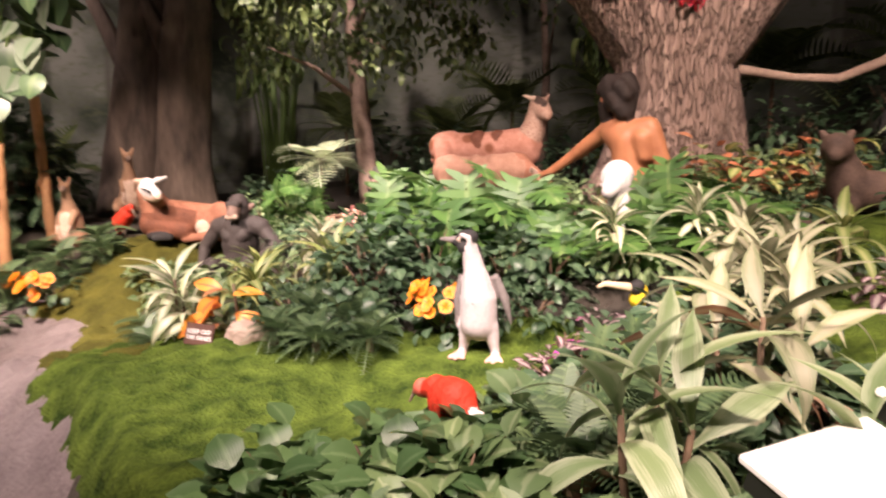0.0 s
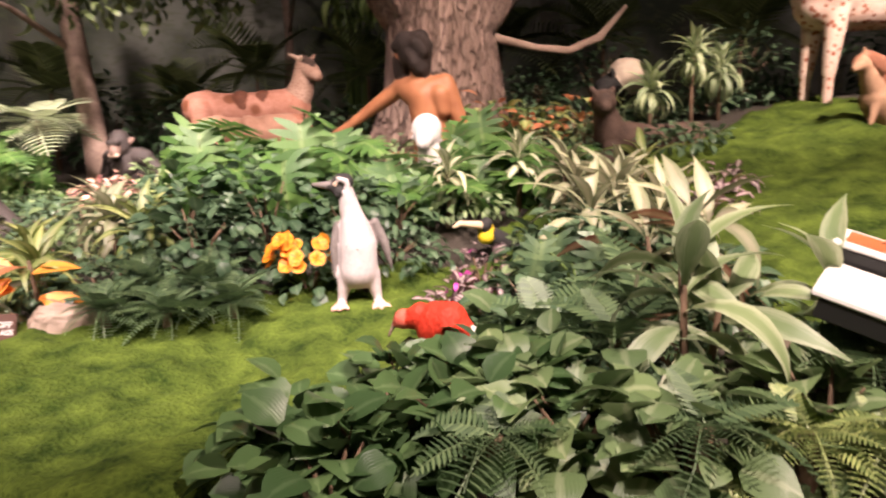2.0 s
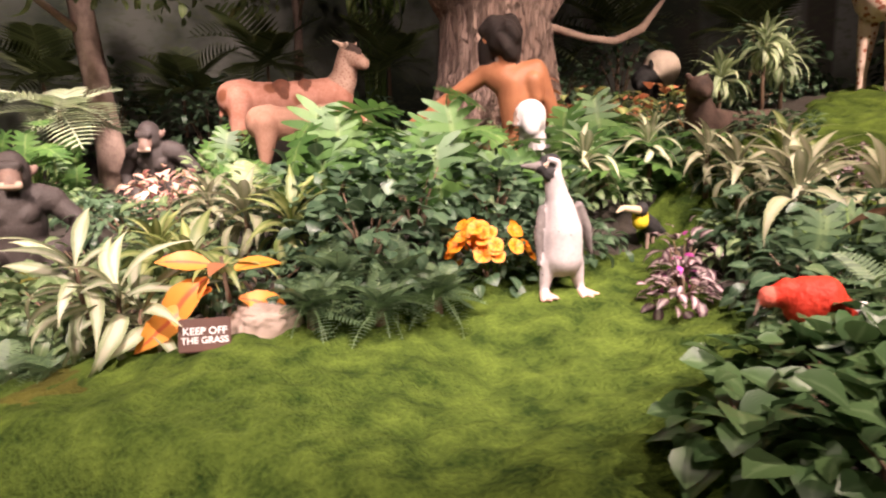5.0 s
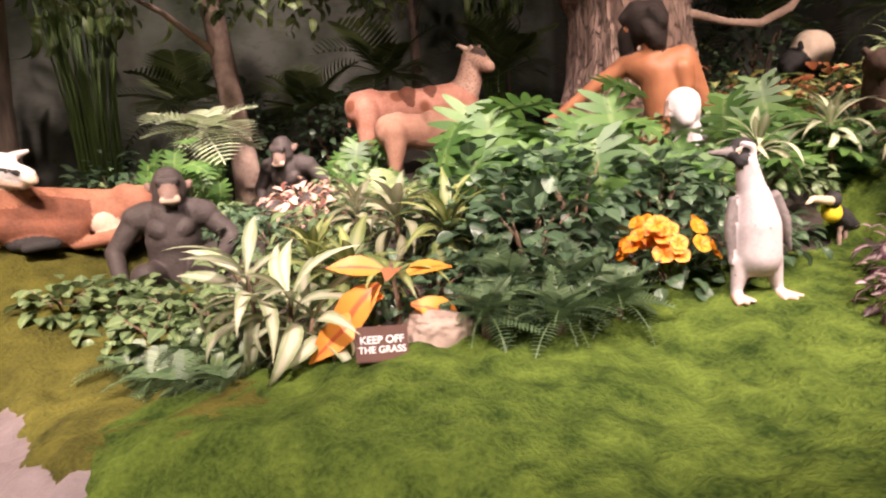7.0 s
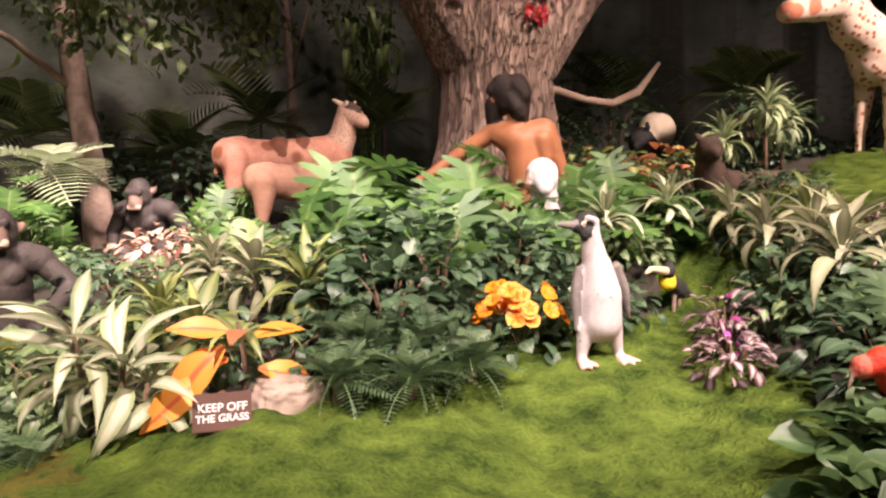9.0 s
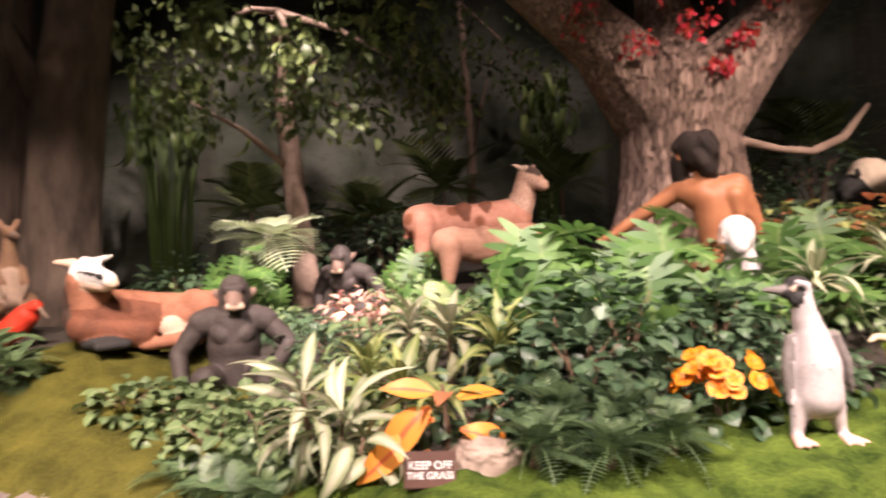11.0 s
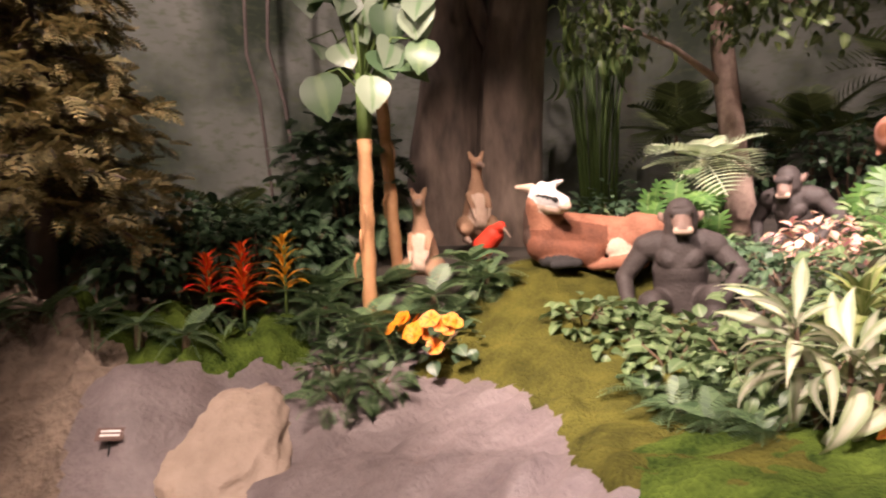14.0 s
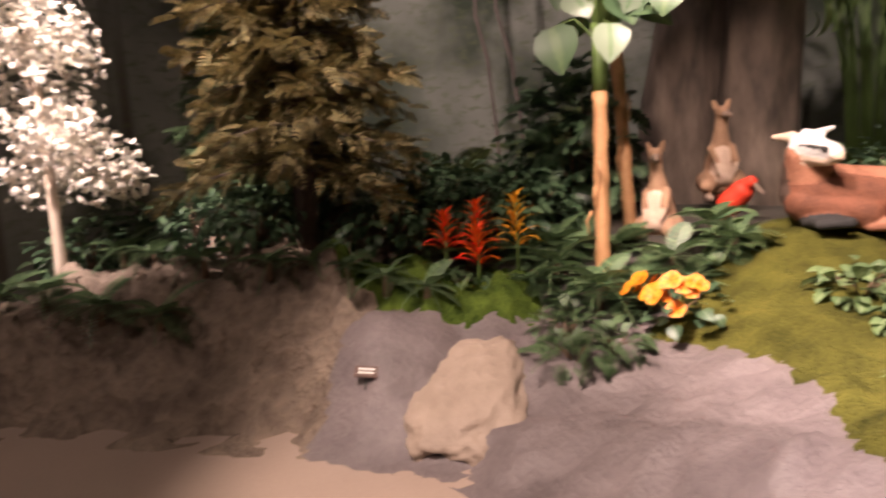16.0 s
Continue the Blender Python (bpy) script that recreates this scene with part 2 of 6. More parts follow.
def tube_arrays(points, radii, seg=10, wobble=0.0, flute=0.0, seed=0.0):
    """Verts and faces of a closed tube along points."""
    pts = [Vector(p) for p in points]
    verts, faces = [], []
    up = Vector((0.13, 0.97, 0.2))
    for i, p in enumerate(pts):
        d = (pts[min(i + 1, len(pts) - 1)] - pts[max(i - 1, 0)]).normalized()
        a = d.cross(up).normalized()
        b = d.cross(a).normalized()
        for k in range(seg):
            w = 2 * math.pi * k / seg
            r = radii[i] * (1 + flute * math.cos(5 * w + seed) + wobble * fractal(math.cos(w) * 1.6 + seed, math.sin(w) * 1.6, i * 0.45))
            verts.append(p + (a * math.cos(w) + b * math.sin(w)) * r)
    for i in range(len(pts) - 1):
        for k in range(seg):
            faces.append((i * seg + k, i * seg + (k + 1) % seg, (i + 1) * seg + (k + 1) % seg, (i + 1) * seg + k))
    faces.append(tuple(range(seg - 1, -1, -1)))
    faces.append(tuple((len(pts) - 1) * seg + k for k in range(seg)))
    return verts, faces


def tube_mesh(name, points, radii, mat, seg=10, **kw):
    v, f = tube_arrays(points, radii, seg, **kw)
    return mesh_of(name, v, f, mat)


def blade(widths, droop=0.5, fold=0.25, curl=0.0, cup=0.0):
    """A leaf of length 1 along +y, its half-widths given from stem to tip; three columns of faces wide."""
    n = len(widths) - 1
    verts, faces, uvs = [], [], []
    y = z = 0.0
    for i, w in enumerate(widths):
        t = i / n
        ang = -droop * t * 1.6 + droop * 0.35
        if i:
            y, z = y + math.cos(ang) / n, z + math.sin(ang) / n
        for u in (-1, 0, 1):
            verts.append((u * w + curl * t * t, y, z + abs(u) * w * fold - cup * t * t * abs(u)))
            uvs.append((0.5 + u * 0.5, t))
    for i in range(n):
        for k in range(2):
            a = i * 3 + k
            faces.append((a, a + 1, a + 4, a + 3))
    return np.array(verts), faces, np.array(uvs)



B_STRAP = [blade((0.020, 0.048, 0.068, 0.076, 0.070, 0.054, 0.030, 0.003), d, 0.35, c) for d, c in ((0.9, 0.08), (1.5, -0.12), (2.0, 0.06))]
B_BROAD = [blade((0.020, 0.050, 0.078, 0.090, 0.086, 0.068, 0.036, 0.003), d, 0.30, c) for d, c in ((0.9, 0.08), (1.4, -0.10), (1.9, 0.05))]
B_HEART = [blade((0.10, 0.40, 0.44, 0.30, 0.01), d, f) for d, f in ((0.5, 0.2), (0.9, 0.1), (0.2, 0.35))]
B_OVAL = [blade((0.03, 0.20, 0.25, 0.18, 0.01), d, f) for d, f in ((0.5, 0.25), (1.0, 0.1))]
B_CROTON = [blade((0.04, 0.20, 0.28, 0.26, 0.15, 0.01), d, 0.22, c) for d, c in ((0.4, 0.05), (0.9, -0.05))]
B_LANCE = [blade((0.016, 0.026, 0.052, 0.074, 0.084, 0.080, 0.064, 0.040, 0.018, 0.002), d, f, c) for d, f, c in ((0.8, 0.30, 0.10), (1.4, 0.22, -0.14), (2.0, 0.12, 0.10))]
B_BROADLANCE = [blade((0.016, 0.028, 0.065, 0.092, 0.104, 0.099, 0.080, 0.050, 0.021, 0.002), d, f, c) for d, f, c in ((0.6, 0.26, 0.10), (1.1, 0.18, -0.14), (1.6, 0.10, 0.10))]
B_PLATE = [blade((0.22, 0.40, 0.45, 0.43, 0.34, 0.18, 0.01), d, f, c) for d, f, c in ((0.35, 0.16, 0.05), (0.6, -0.16, -0.06), (0.2, 0.24, 0.0))]


def split_leaf(lobes=6, droop=0.7):
    """A deeply cut leaf: a broad heart-shaped outline with finger-like lobes that taper to points."""
    verts, faces, uvs = [], [], []

    def bend(x, y):
        return (x, y * (1 - 0.12 * droop * max(y, 0)), -droop * 0.45 * y * abs(y) - 0.45 * x * x * droop + abs(x) * 0.10)

    def add(x, y):
        verts.append(bend(x, y))
        uvs.append((0.5 + x * 0.9, min(max(y, 0), 1)))
        return len(verts) - 1
    for s in (-1, 1):
        for i in range(lobes):
            t = (i + 0.5) / lobes
            reach = 0.52 * math.sin(math.pi * (0.26 + 0.66 * t)) + 0.03
            root, half = 0.06 + 0.86 * t, 0.47 / lobes
            ang = radians(-42 + 100 * t)
            dx, dy = s * math.cos(ang), math.sin(ang)
            row = []
            for r, w in ((0.0, 1.0), (0.45, 1.10), (0.74, 0.74), (0.93, 0.36)):
                cx_, cy_ = dx * reach * r, root + dy * reach * r
                row.append((add(cx_ + dy * half * w * s, cy_ - abs(dx) * half * w), add(cx_ - dy * half * w * s, cy_ + abs(dx) * half * w)))
            tip = add(dx * reach, root + dy * reach)
            for (a, b), (c, d) in zip(row, row[1:]):
                faces.append((a, c, d, b) if s > 0 else (b, d, c, a))
            a, b = row[-1]
            faces.append((a, tip, b) if s > 0 else (b, tip, a))
    a, b, c = add(-0.05, 0.88), add(0.05, 0.88), add(0, 1.15)
    faces.append((a, b, c))
    k = [add(-0.045, 0.04), add(0.045, 0.04), add(0.045, 0.92), add(-0.045, 0.92)]
    faces.append(tuple(k))
    return np.array(verts), faces, np.array(uvs)


def frond(pairs=14, droop=0.9, wide=0.23, slim=0.026, back=0.3):
    """A feathered frond of length 1: a thin rib with pairs of leaflets."""
    verts, faces, uvs = [], [], []

    def rib(t):
        return np.array((0, t * (1 - 0.2 * droop * t), -droop * 0.5 * t * t))
    for s in (-1, 1):
        for i in range(pairs):
            t = 0.12 + 0.86 * i / pairs
            reach = wide * math.sin(math.pi * (0.2 + 0.78 * t)) + 0.02
            p = rib(t)
            tip = p + np.array((s * reach, reach * back, -0.10 * reach))
            mid = (p + tip) / 2 + np.array((0, 0, 0.05 * reach))
            o = np.array((0, slim, 0))
            k = len(verts)
            verts += [p - o * 0.6, mid - o, tip, mid + o, p + o * 0.6]
            uvs += [(0.4, 0), (0.2, 0.5), (0.5, 1), (0.8, 0.5), (0.6, 0)]
            faces.append((k, k + 1, k + 2, k + 3, k + 4) if s > 0 else (k + 4, k + 3, k + 2, k + 1, k))
    k = len(verts)
    for i in range(6):
        p = rib(i / 5)
        verts += [p - np.array((0.010, 0, 0)), p + np.array((0.010, 0, 0.004))]
        uvs += [(0.5, 0), (0.5, 1)]
        if i:
            faces.append((k + 2 * i - 2, k + 2 * i - 1, k + 2 * i + 1, k + 2 * i))
    return np.array(verts), faces, np.array(uvs)


T_SPLIT = [split_leaf(7, 0.6), split_leaf(7, 1.1)]
T_FROND = [frond(14, 0.9), frond(14, 1.4)]
T_BROADPALM = [frond(11, 0.55, 0.40, 0.036, 0.55), frond(11, 0.9, 0.40, 0.036, 0.55)]
T_PALM = [frond(15, 0.8, 0.36, 0.022, 0.5), frond(15, 1.3, 0.36, 0.022, 0.5)]
LEAF_MESHES = {}


def leaf_meshes(key, templates, mat):
    if key not in LEAF_MESHES:
        LEAF_MESHES[key] = [mesh_of(key, v, f, mat, u) for v, f, u in templates]
    return LEAF_MESHES[key]


def aim(loc, azimuth, elevation, size, twist=0.0):
    """The pose of a leaf whose +y points that way."""
    return (Matrix.Translation(loc) @ Euler((0, 0, azimuth)).to_matrix().to_4x4() @ Euler((elevation, 0, 0)).to_matrix().to_4x4()
            @ Euler((0, twist, 0)).to_matrix().to_4x4() @ Matrix.Diagonal((size, size, size, 1)))


def soup(name, templates, poses, mat):
    """Many leaves in one mesh."""
    vs, fs, us, k = [], [], [], 0
    for i, m in enumerate(poses):
        v, f, u = templates[i % len(templates)]
        a = np.array(m)
        vs.append(v @ a[:3, :3].T + a[:3, 3])
        fs += [tuple(j + k for j in q) for q in f]
        us.append(u)
        k += len(v)
    return mesh_of(name, np.concatenate(vs), fs, mat, np.concatenate(us))


# ---- the ground of the display: a slope with mounds behind a curved front edge ----
FLOOR = -0.05
EDGE = [(-9, -1.5), (-7, 0.6), (-6, 1.3), (-5, 2.0), (-4.3, 2.3), (-3.3, 2.0), (-2.4, 1.9), (-1.4, 1.55), (-0.5, 1.05), (0.5, 0.8), (2, 0.6), (5, 0.5)]
SLOPE = [(-8, 0.7), (-6, 1.2), (-4, 1.2), (-2.6, 0.9), (-1.4, 0.5), (-0.5, 0.25)]  # how deep the front slope is
PLANE = (0.487, 0.073, 0.126)
MOUNDS = [  # x, y, radius, height
    (-0.3, 2.6, 0.9, -0.342),
    (0.4, 1.6, 0.7, 0.135),
    (-1.7, 3.0, 0.8, 0.034),
    (-3.5, 4.9, 0.55, 0.018),
    (-2.6, 3.4, 0.7, -0.262),
    (-2.3, 6.8, 1.5, -0.256),
    (-0.6, 6.6, 1.5, -0.043),
    (0.8, 5.2, 1.4, 0.146),
    (2.2, 4.6, 1.5, -0.245),
    (3.8, 4.6, 1.5, 0.458),
    (-4.6, 5.0, 1.0, 0.154),
    (-5.2, 3.3, 0.9, -0.206),
    (-4.0, 3.4, 0.7, -0.301),
    (2.2, 2.4, 1.2, -0.063),
    (-7, 3.5, 1.5, 0.688),
    (-2.85, 4.55, 0.3, -0.22),
    (-3.6, 4.85, 0.35, 0.06),
    (-7.7, 1.3, 1.0, 0.42),
    (-5.0, 2.4, 0.3, 0.34),
    (0.72, 3.55, 0.28, -0.24),
]


def front(x):
    return np.interp(x, [e[0] for e in EDGE], [e[1] for e in EDGE])


def height(x, y):
    """The ground's height; takes numbers or arrays."""
    t = np.clip((y - front(x)) / np.interp(x, [s[0] for s in SLOPE], [s[1] for s in SLOPE]), 0, 1)
    h = PLANE[0] + PLANE[1] * x + PLANE[2] * y
    for mx, my, r, k in MOUNDS:
        h = h + k * np.exp(-((x - mx) ** 2 + (y - my) ** 2) / (2 * r * r))
    return FLOOR + t * t * (3 - 2 * t) * h


def on(x, y, dz=0.0):
    return Vector((x, y, float(height(x, y)) + dz))


# patches of moss: outlines in plan
LAWN = [(-0.3, 1.45), (-0.9, 1.5), (-1.35, 1.75), (-1.72, 2.05), (-2.05, 2.30), (-2.55, 2.55), (-2.75, 2.9), (-2.6, 3.25), (-1.6, 3.2), (-0.6, 3.35), (0.95, 3.75), (0.60, 3.1), (0.45, 2.6), (0.25, 2.25), (0.25, 1.85)]
HILL = [(-2.25, 2.45), (-2.6, 2.62), (-2.85, 2.88), (-3.05, 3.27), (-3.37, 3.6), (-3.65, 3.8), (-4.1, 3.70), (-4.1, 3.95), (-4.03, 4.3), (-4.12, 4.65), (-3.85, 5.15), (-3.2, 5.5), (-2.8, 5.0), (-2.9, 4.3), (-2.2, 3.6), (-2.1, 2.8)]
BANK = [(0.8, 3.75), (1.25, 3.35), (1.45, 2.9), (1.42, 2.4), (1.5, 1.95), (2.1, 1.65), (2.9, 2.2), (3.6, 3.4), (4.2, 4.3), (3.6, 5.1), (2.7, 4.6), (1.5, 4.6)]
PATCH = [(-5.95, 2.72), (-5.45, 2.82), (-5.05, 3.02), (-4.68, 3.42), (-4.9, 3.62), (-5.3, 3.55), (-5.8, 3.3)]


def inside(poly, x, y):
    """Signed distance to an outline, positive inside."""
    d = np.full(x.shape, 1e9)
    sign = np.zeros(x.shape, dtype=bool)
    for (ax, ay), (bx, by) in zip(poly, poly[1:] + poly[:1]):
        ex, ey = bx - ax, by - ay
        t = np.clip(((x - ax) * ex + (y - ay) * ey) / (ex * ex + ey * ey), 0, 1)
        d = np.minimum(d, np.hypot(x - ax - t * ex, y - ay - t * ey))
        cross = ((ay > y) != (by > y)) & (x < ex * (y - ay) / (ey if abs(ey) > 1e-9 else 1e-9) + ax)
        sign ^= cross
    return np.where(sign, d, -d)


def grid(x0, x1, y0, y1, step):
    xs, ys = np.arange(x0, x1 + 1e-6, step), np.arange(y0, y1 + 1e-6, step)
    return np.meshgrid(xs, ys, indexing="ij")


def grid_faces(keep):
    """Quads of a grid whose four corners are all kept, and the new number of each vertex."""
    a, b = keep.shape
    number = np.arange(a * b).reshape(a, b)
    ok = keep[:-1, :-1] & keep[1:, :-1] & keep[1:, 1:] & keep[:-1, 1:]
    return np.stack([number[:-1, :-1][ok], number[1:, :-1][ok], number[1:, 1:][ok], number[:-1, 1:][ok]], 1)


def compact(verts, faces):
    used = np.unique(faces)
    remap = np.full(len(verts), -1)
    remap[used] = np.arange(len(used))
    return verts[used], remap[faces]


def noise_grid(x, y, scale, seed=0.0, octaves=4):
    return np.array([fractal(a * scale, b * scale, seed, octaves) for a, b in zip(x.ravel(), y.ravel())]).reshape(x.shape)


def facet(x, y, scale, seed):
    """Tilted planes that meet in sharp edges, as in hewn rock."""
    p = Vector((x * scale + seed, y * scale * 0.8, seed))
    near = noise.voronoi(p)[1][0]
    tilt = noise.cell_vector(near * 3.7)
    d = p - near
    return (tilt.x - 0.5) * d.x + (tilt.y - 0.5) * d.y + (tilt.z - 0.5) * 0.5


def surface(x, y):
    """The ground with the lumps and cracks of the sculpted rock."""
    bare = np.clip((-1.75 - x) / 0.4, 0, 1) * np.clip((4.3 - y) / 0.8, 0, 1)
    far = np.clip((-5.0 - x) / 0.6, 0, 1) * np.clip((4.3 - y) / 0.8, 0, 1)
    rise = np.clip((y - front(x)) / 0.22, 0, 1)
    under = np.maximum(inside(LAWN, x, y), inside(HILL, x, y))
    bare = bare * (1 - np.clip((under + 0.02) / 0.16, 0, 1))
    z = height(x, y)
    where = (bare > 0) & (rise > 0)
    rel = []
    for a, b, f in zip(x[where], y[where], far[where]):
        wx, wy = a + 0.10 * fractal(a * 2, b * 2, 1.0, 2), b + 0.10 * fractal(a * 2, b * 2, 5.0, 2)
        rel.append(fractal(a * 1.7, b * 1.7, 3.0, 4) * (0.15 + 0.10 * f) + facet(wx, wy, 2.6, 3.0) * (0.07 + 0.12 * f) + facet(wx, wy, 6.0, 8.0) * (0.05 + 0.12 * f) + abs(fractal(wx * 5.5, wy * 2.4, 9.0, 2)) * 0.06 + facet(wx, wy, 12.0, 5.0) * 0.045 - 0.04 * f)
    z[where] += rise[where] * bare[where] * np.array(rel) if len(rel) else 0
    return z


# the ground sheet: soil under the plants, bare rock on the front slope
gx, gy = grid(-9.4, 7.4, -1.6, 10.2, 0.05)
keep = gy > front(gx) - 0.12
gz = np.where(gy < front(gx) - 0.01, FLOOR - 0.03, surface(gx, gy))
gv = np.stack([gx.ravel(), gy.ravel(), gz.ravel()], 1)
gf = grid_faces(keep)
gv, gf = compact(gv, gf)
me = mesh_of("ground", gv, gf, [M_SOIL, M_ROCK, M_BROWNROCK])
cx, cy = gv[gf].mean(1)[:, 0], gv[gf].mean(1)[:, 1]
is_rock = (cx < -1.6) & (cy < 4.3) & ((cx < -2.4) | (cy < 2.6))
split = np.array([-5.15 - (b - 2.2) * 0.4 + 0.5 * fractal(a * 1.8, b * 1.8, 4.0) for a, b in zip(cx, cy)])
me.polygons.foreach_set("material_index", np.where(is_rock & (cx < split), 2, np.where(is_rock, 1, 0)).astype(np.int32))
tagged(new("ground", me), "sculpted grey rock slope and dark soil of the display", "ground", kind="structure")


def moss(poly, mat, label, seed):
    """A thick carpet whose rounded rim sinks into the ground along a ragged line."""
    xs, ys = [p[0] for p in poly], [p[1] for p in poly]
    x, y = grid(min(xs) - 0.25, max(xs) + 0.25, min(ys) - 0.25, max(ys) + 0.25, 0.03)
    d = inside(poly, x, y) + noise_grid(x, y, 4.5, seed, 4) * 0.16 + noise_grid(x, y, 15.0, seed + 3, 2) * 0.06
    t = np.clip((d + 0.10) / 0.17, 0, 1)
    z = surface(x, y) + 0.13 * np.sqrt(t) - 0.08 + t * (noise_grid(x, y, 2.2, seed + 5, 3) * 0.08 + noise_grid(x, y, 8.0, seed + 8, 3) * 0.05)
    f = grid_faces(d > -0.10)
    v, f = compact(np.stack([x.ravel(), y.ravel(), z.ravel()], 1), f)
    tagged(new("moss", mesh_of("moss", v, f, mat)), label, "moss", kind="stuff")


moss(LAWN, M_MOSS, "green moss lawn with a ragged front edge", 1.0)
moss(HILL, M_MOSSDRY, "yellowish moss over a small hill", 2.0)
moss(BANK, M_MOSS, "green moss bank rising towards the horse", 3.0)
moss(PATCH, M_MOSS, "small green moss patch among ferns", 4.0)

# the visitors' floor, ceiling and walls
BACK = [(-10.0, -4.0), (-9.9, 0.5), (-9.3, 4.0), (-7.9, 6.9), (-5.4, 8.9), (-2.0, 9.8), (2.0, 9.9), (5.4, 9.0), (7.6, 6.6), (8.0, 2.0), (8.0, -4.0)]


def slab(name, outline, z0, z1, mat, label, category):
    n = len(outline)
    v = [(x, y, z0) for x, y in outline] + [(x, y, z1) for x, y in outline]
    f = [tuple(range(n - 1, -1, -1)), tuple(range(n, 2 * n))] + [(i, (i + 1) % n, n + (i + 1) % n, n + i) for i in range(n)]
    tagged(new(name, mesh_of(name, v, f, mat, smooth=False)), label, category, kind="structure")


slab("floor", [(-10.2, -4.2), (8.2, -4.2), (8.2, 10.2), (-10.2, 10.2)], FLOOR - 0.2, FLOOR, M_FLOOR, "smooth tan floor of the visitors' walkway", "floor")
slab("ceiling", [(-10.2, -4.2), (8.2, -4.2), (8.2, 10.2), (-10.2, 10.2)], 5.4, 5.6, M_CEIL, "black painted ceiling", "ceiling")
slab("wall_south", [(-10.2, -4.2), (8.2, -4.2), (8.2, -4.0), (-10.2, -4.0)], FLOOR, 5.4, M_DARKWALL, "plain dark wall behind the walkway", "wall")


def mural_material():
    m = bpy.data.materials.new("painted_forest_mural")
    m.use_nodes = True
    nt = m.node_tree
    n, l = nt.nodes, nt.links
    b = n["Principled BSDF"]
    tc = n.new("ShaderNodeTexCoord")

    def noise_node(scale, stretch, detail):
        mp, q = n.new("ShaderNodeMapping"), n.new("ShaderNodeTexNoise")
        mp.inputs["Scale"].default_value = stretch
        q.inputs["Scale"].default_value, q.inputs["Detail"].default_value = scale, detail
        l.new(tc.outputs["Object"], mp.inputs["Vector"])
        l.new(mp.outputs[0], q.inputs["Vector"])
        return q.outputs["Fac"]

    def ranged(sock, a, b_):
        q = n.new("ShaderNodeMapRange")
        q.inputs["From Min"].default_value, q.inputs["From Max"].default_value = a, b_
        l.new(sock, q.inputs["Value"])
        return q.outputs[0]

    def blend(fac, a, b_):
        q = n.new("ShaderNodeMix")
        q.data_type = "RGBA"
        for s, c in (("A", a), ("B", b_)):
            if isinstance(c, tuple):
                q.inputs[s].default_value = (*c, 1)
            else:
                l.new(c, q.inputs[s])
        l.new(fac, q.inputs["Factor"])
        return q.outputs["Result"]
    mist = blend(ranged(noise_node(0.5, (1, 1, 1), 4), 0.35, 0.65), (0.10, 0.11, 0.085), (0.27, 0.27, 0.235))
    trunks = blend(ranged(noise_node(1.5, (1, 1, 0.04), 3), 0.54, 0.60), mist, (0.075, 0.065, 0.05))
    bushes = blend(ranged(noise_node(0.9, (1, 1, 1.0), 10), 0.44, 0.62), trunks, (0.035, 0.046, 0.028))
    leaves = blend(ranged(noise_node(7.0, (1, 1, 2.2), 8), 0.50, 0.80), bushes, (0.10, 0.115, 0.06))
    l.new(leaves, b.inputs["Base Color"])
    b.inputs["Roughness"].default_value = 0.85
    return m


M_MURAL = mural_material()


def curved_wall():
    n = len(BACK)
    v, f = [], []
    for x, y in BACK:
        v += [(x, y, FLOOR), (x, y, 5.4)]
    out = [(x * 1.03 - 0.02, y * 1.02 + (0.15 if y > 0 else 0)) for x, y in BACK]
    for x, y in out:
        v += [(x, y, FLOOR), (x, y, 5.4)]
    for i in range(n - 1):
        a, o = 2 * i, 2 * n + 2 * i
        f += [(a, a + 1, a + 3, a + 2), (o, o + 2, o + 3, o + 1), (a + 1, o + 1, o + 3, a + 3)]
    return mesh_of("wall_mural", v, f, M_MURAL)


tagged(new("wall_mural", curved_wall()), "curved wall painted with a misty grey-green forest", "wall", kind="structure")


# ---- statues: limbs and bodies blended into one plain mesh each ----
def ball(level):
    bm = bmesh.new()
    bmesh.ops.create_icosphere(bm, subdivisions=level, radius=1.0)
    bm.verts.index_update()
    out = np.array([tuple(v.co) for v in bm.verts]), np.array([[v.index for v in f.verts] for f in bm.faces])
    bm.free()
    return out


BALL = {2: ball(2), 3: ball(3)}


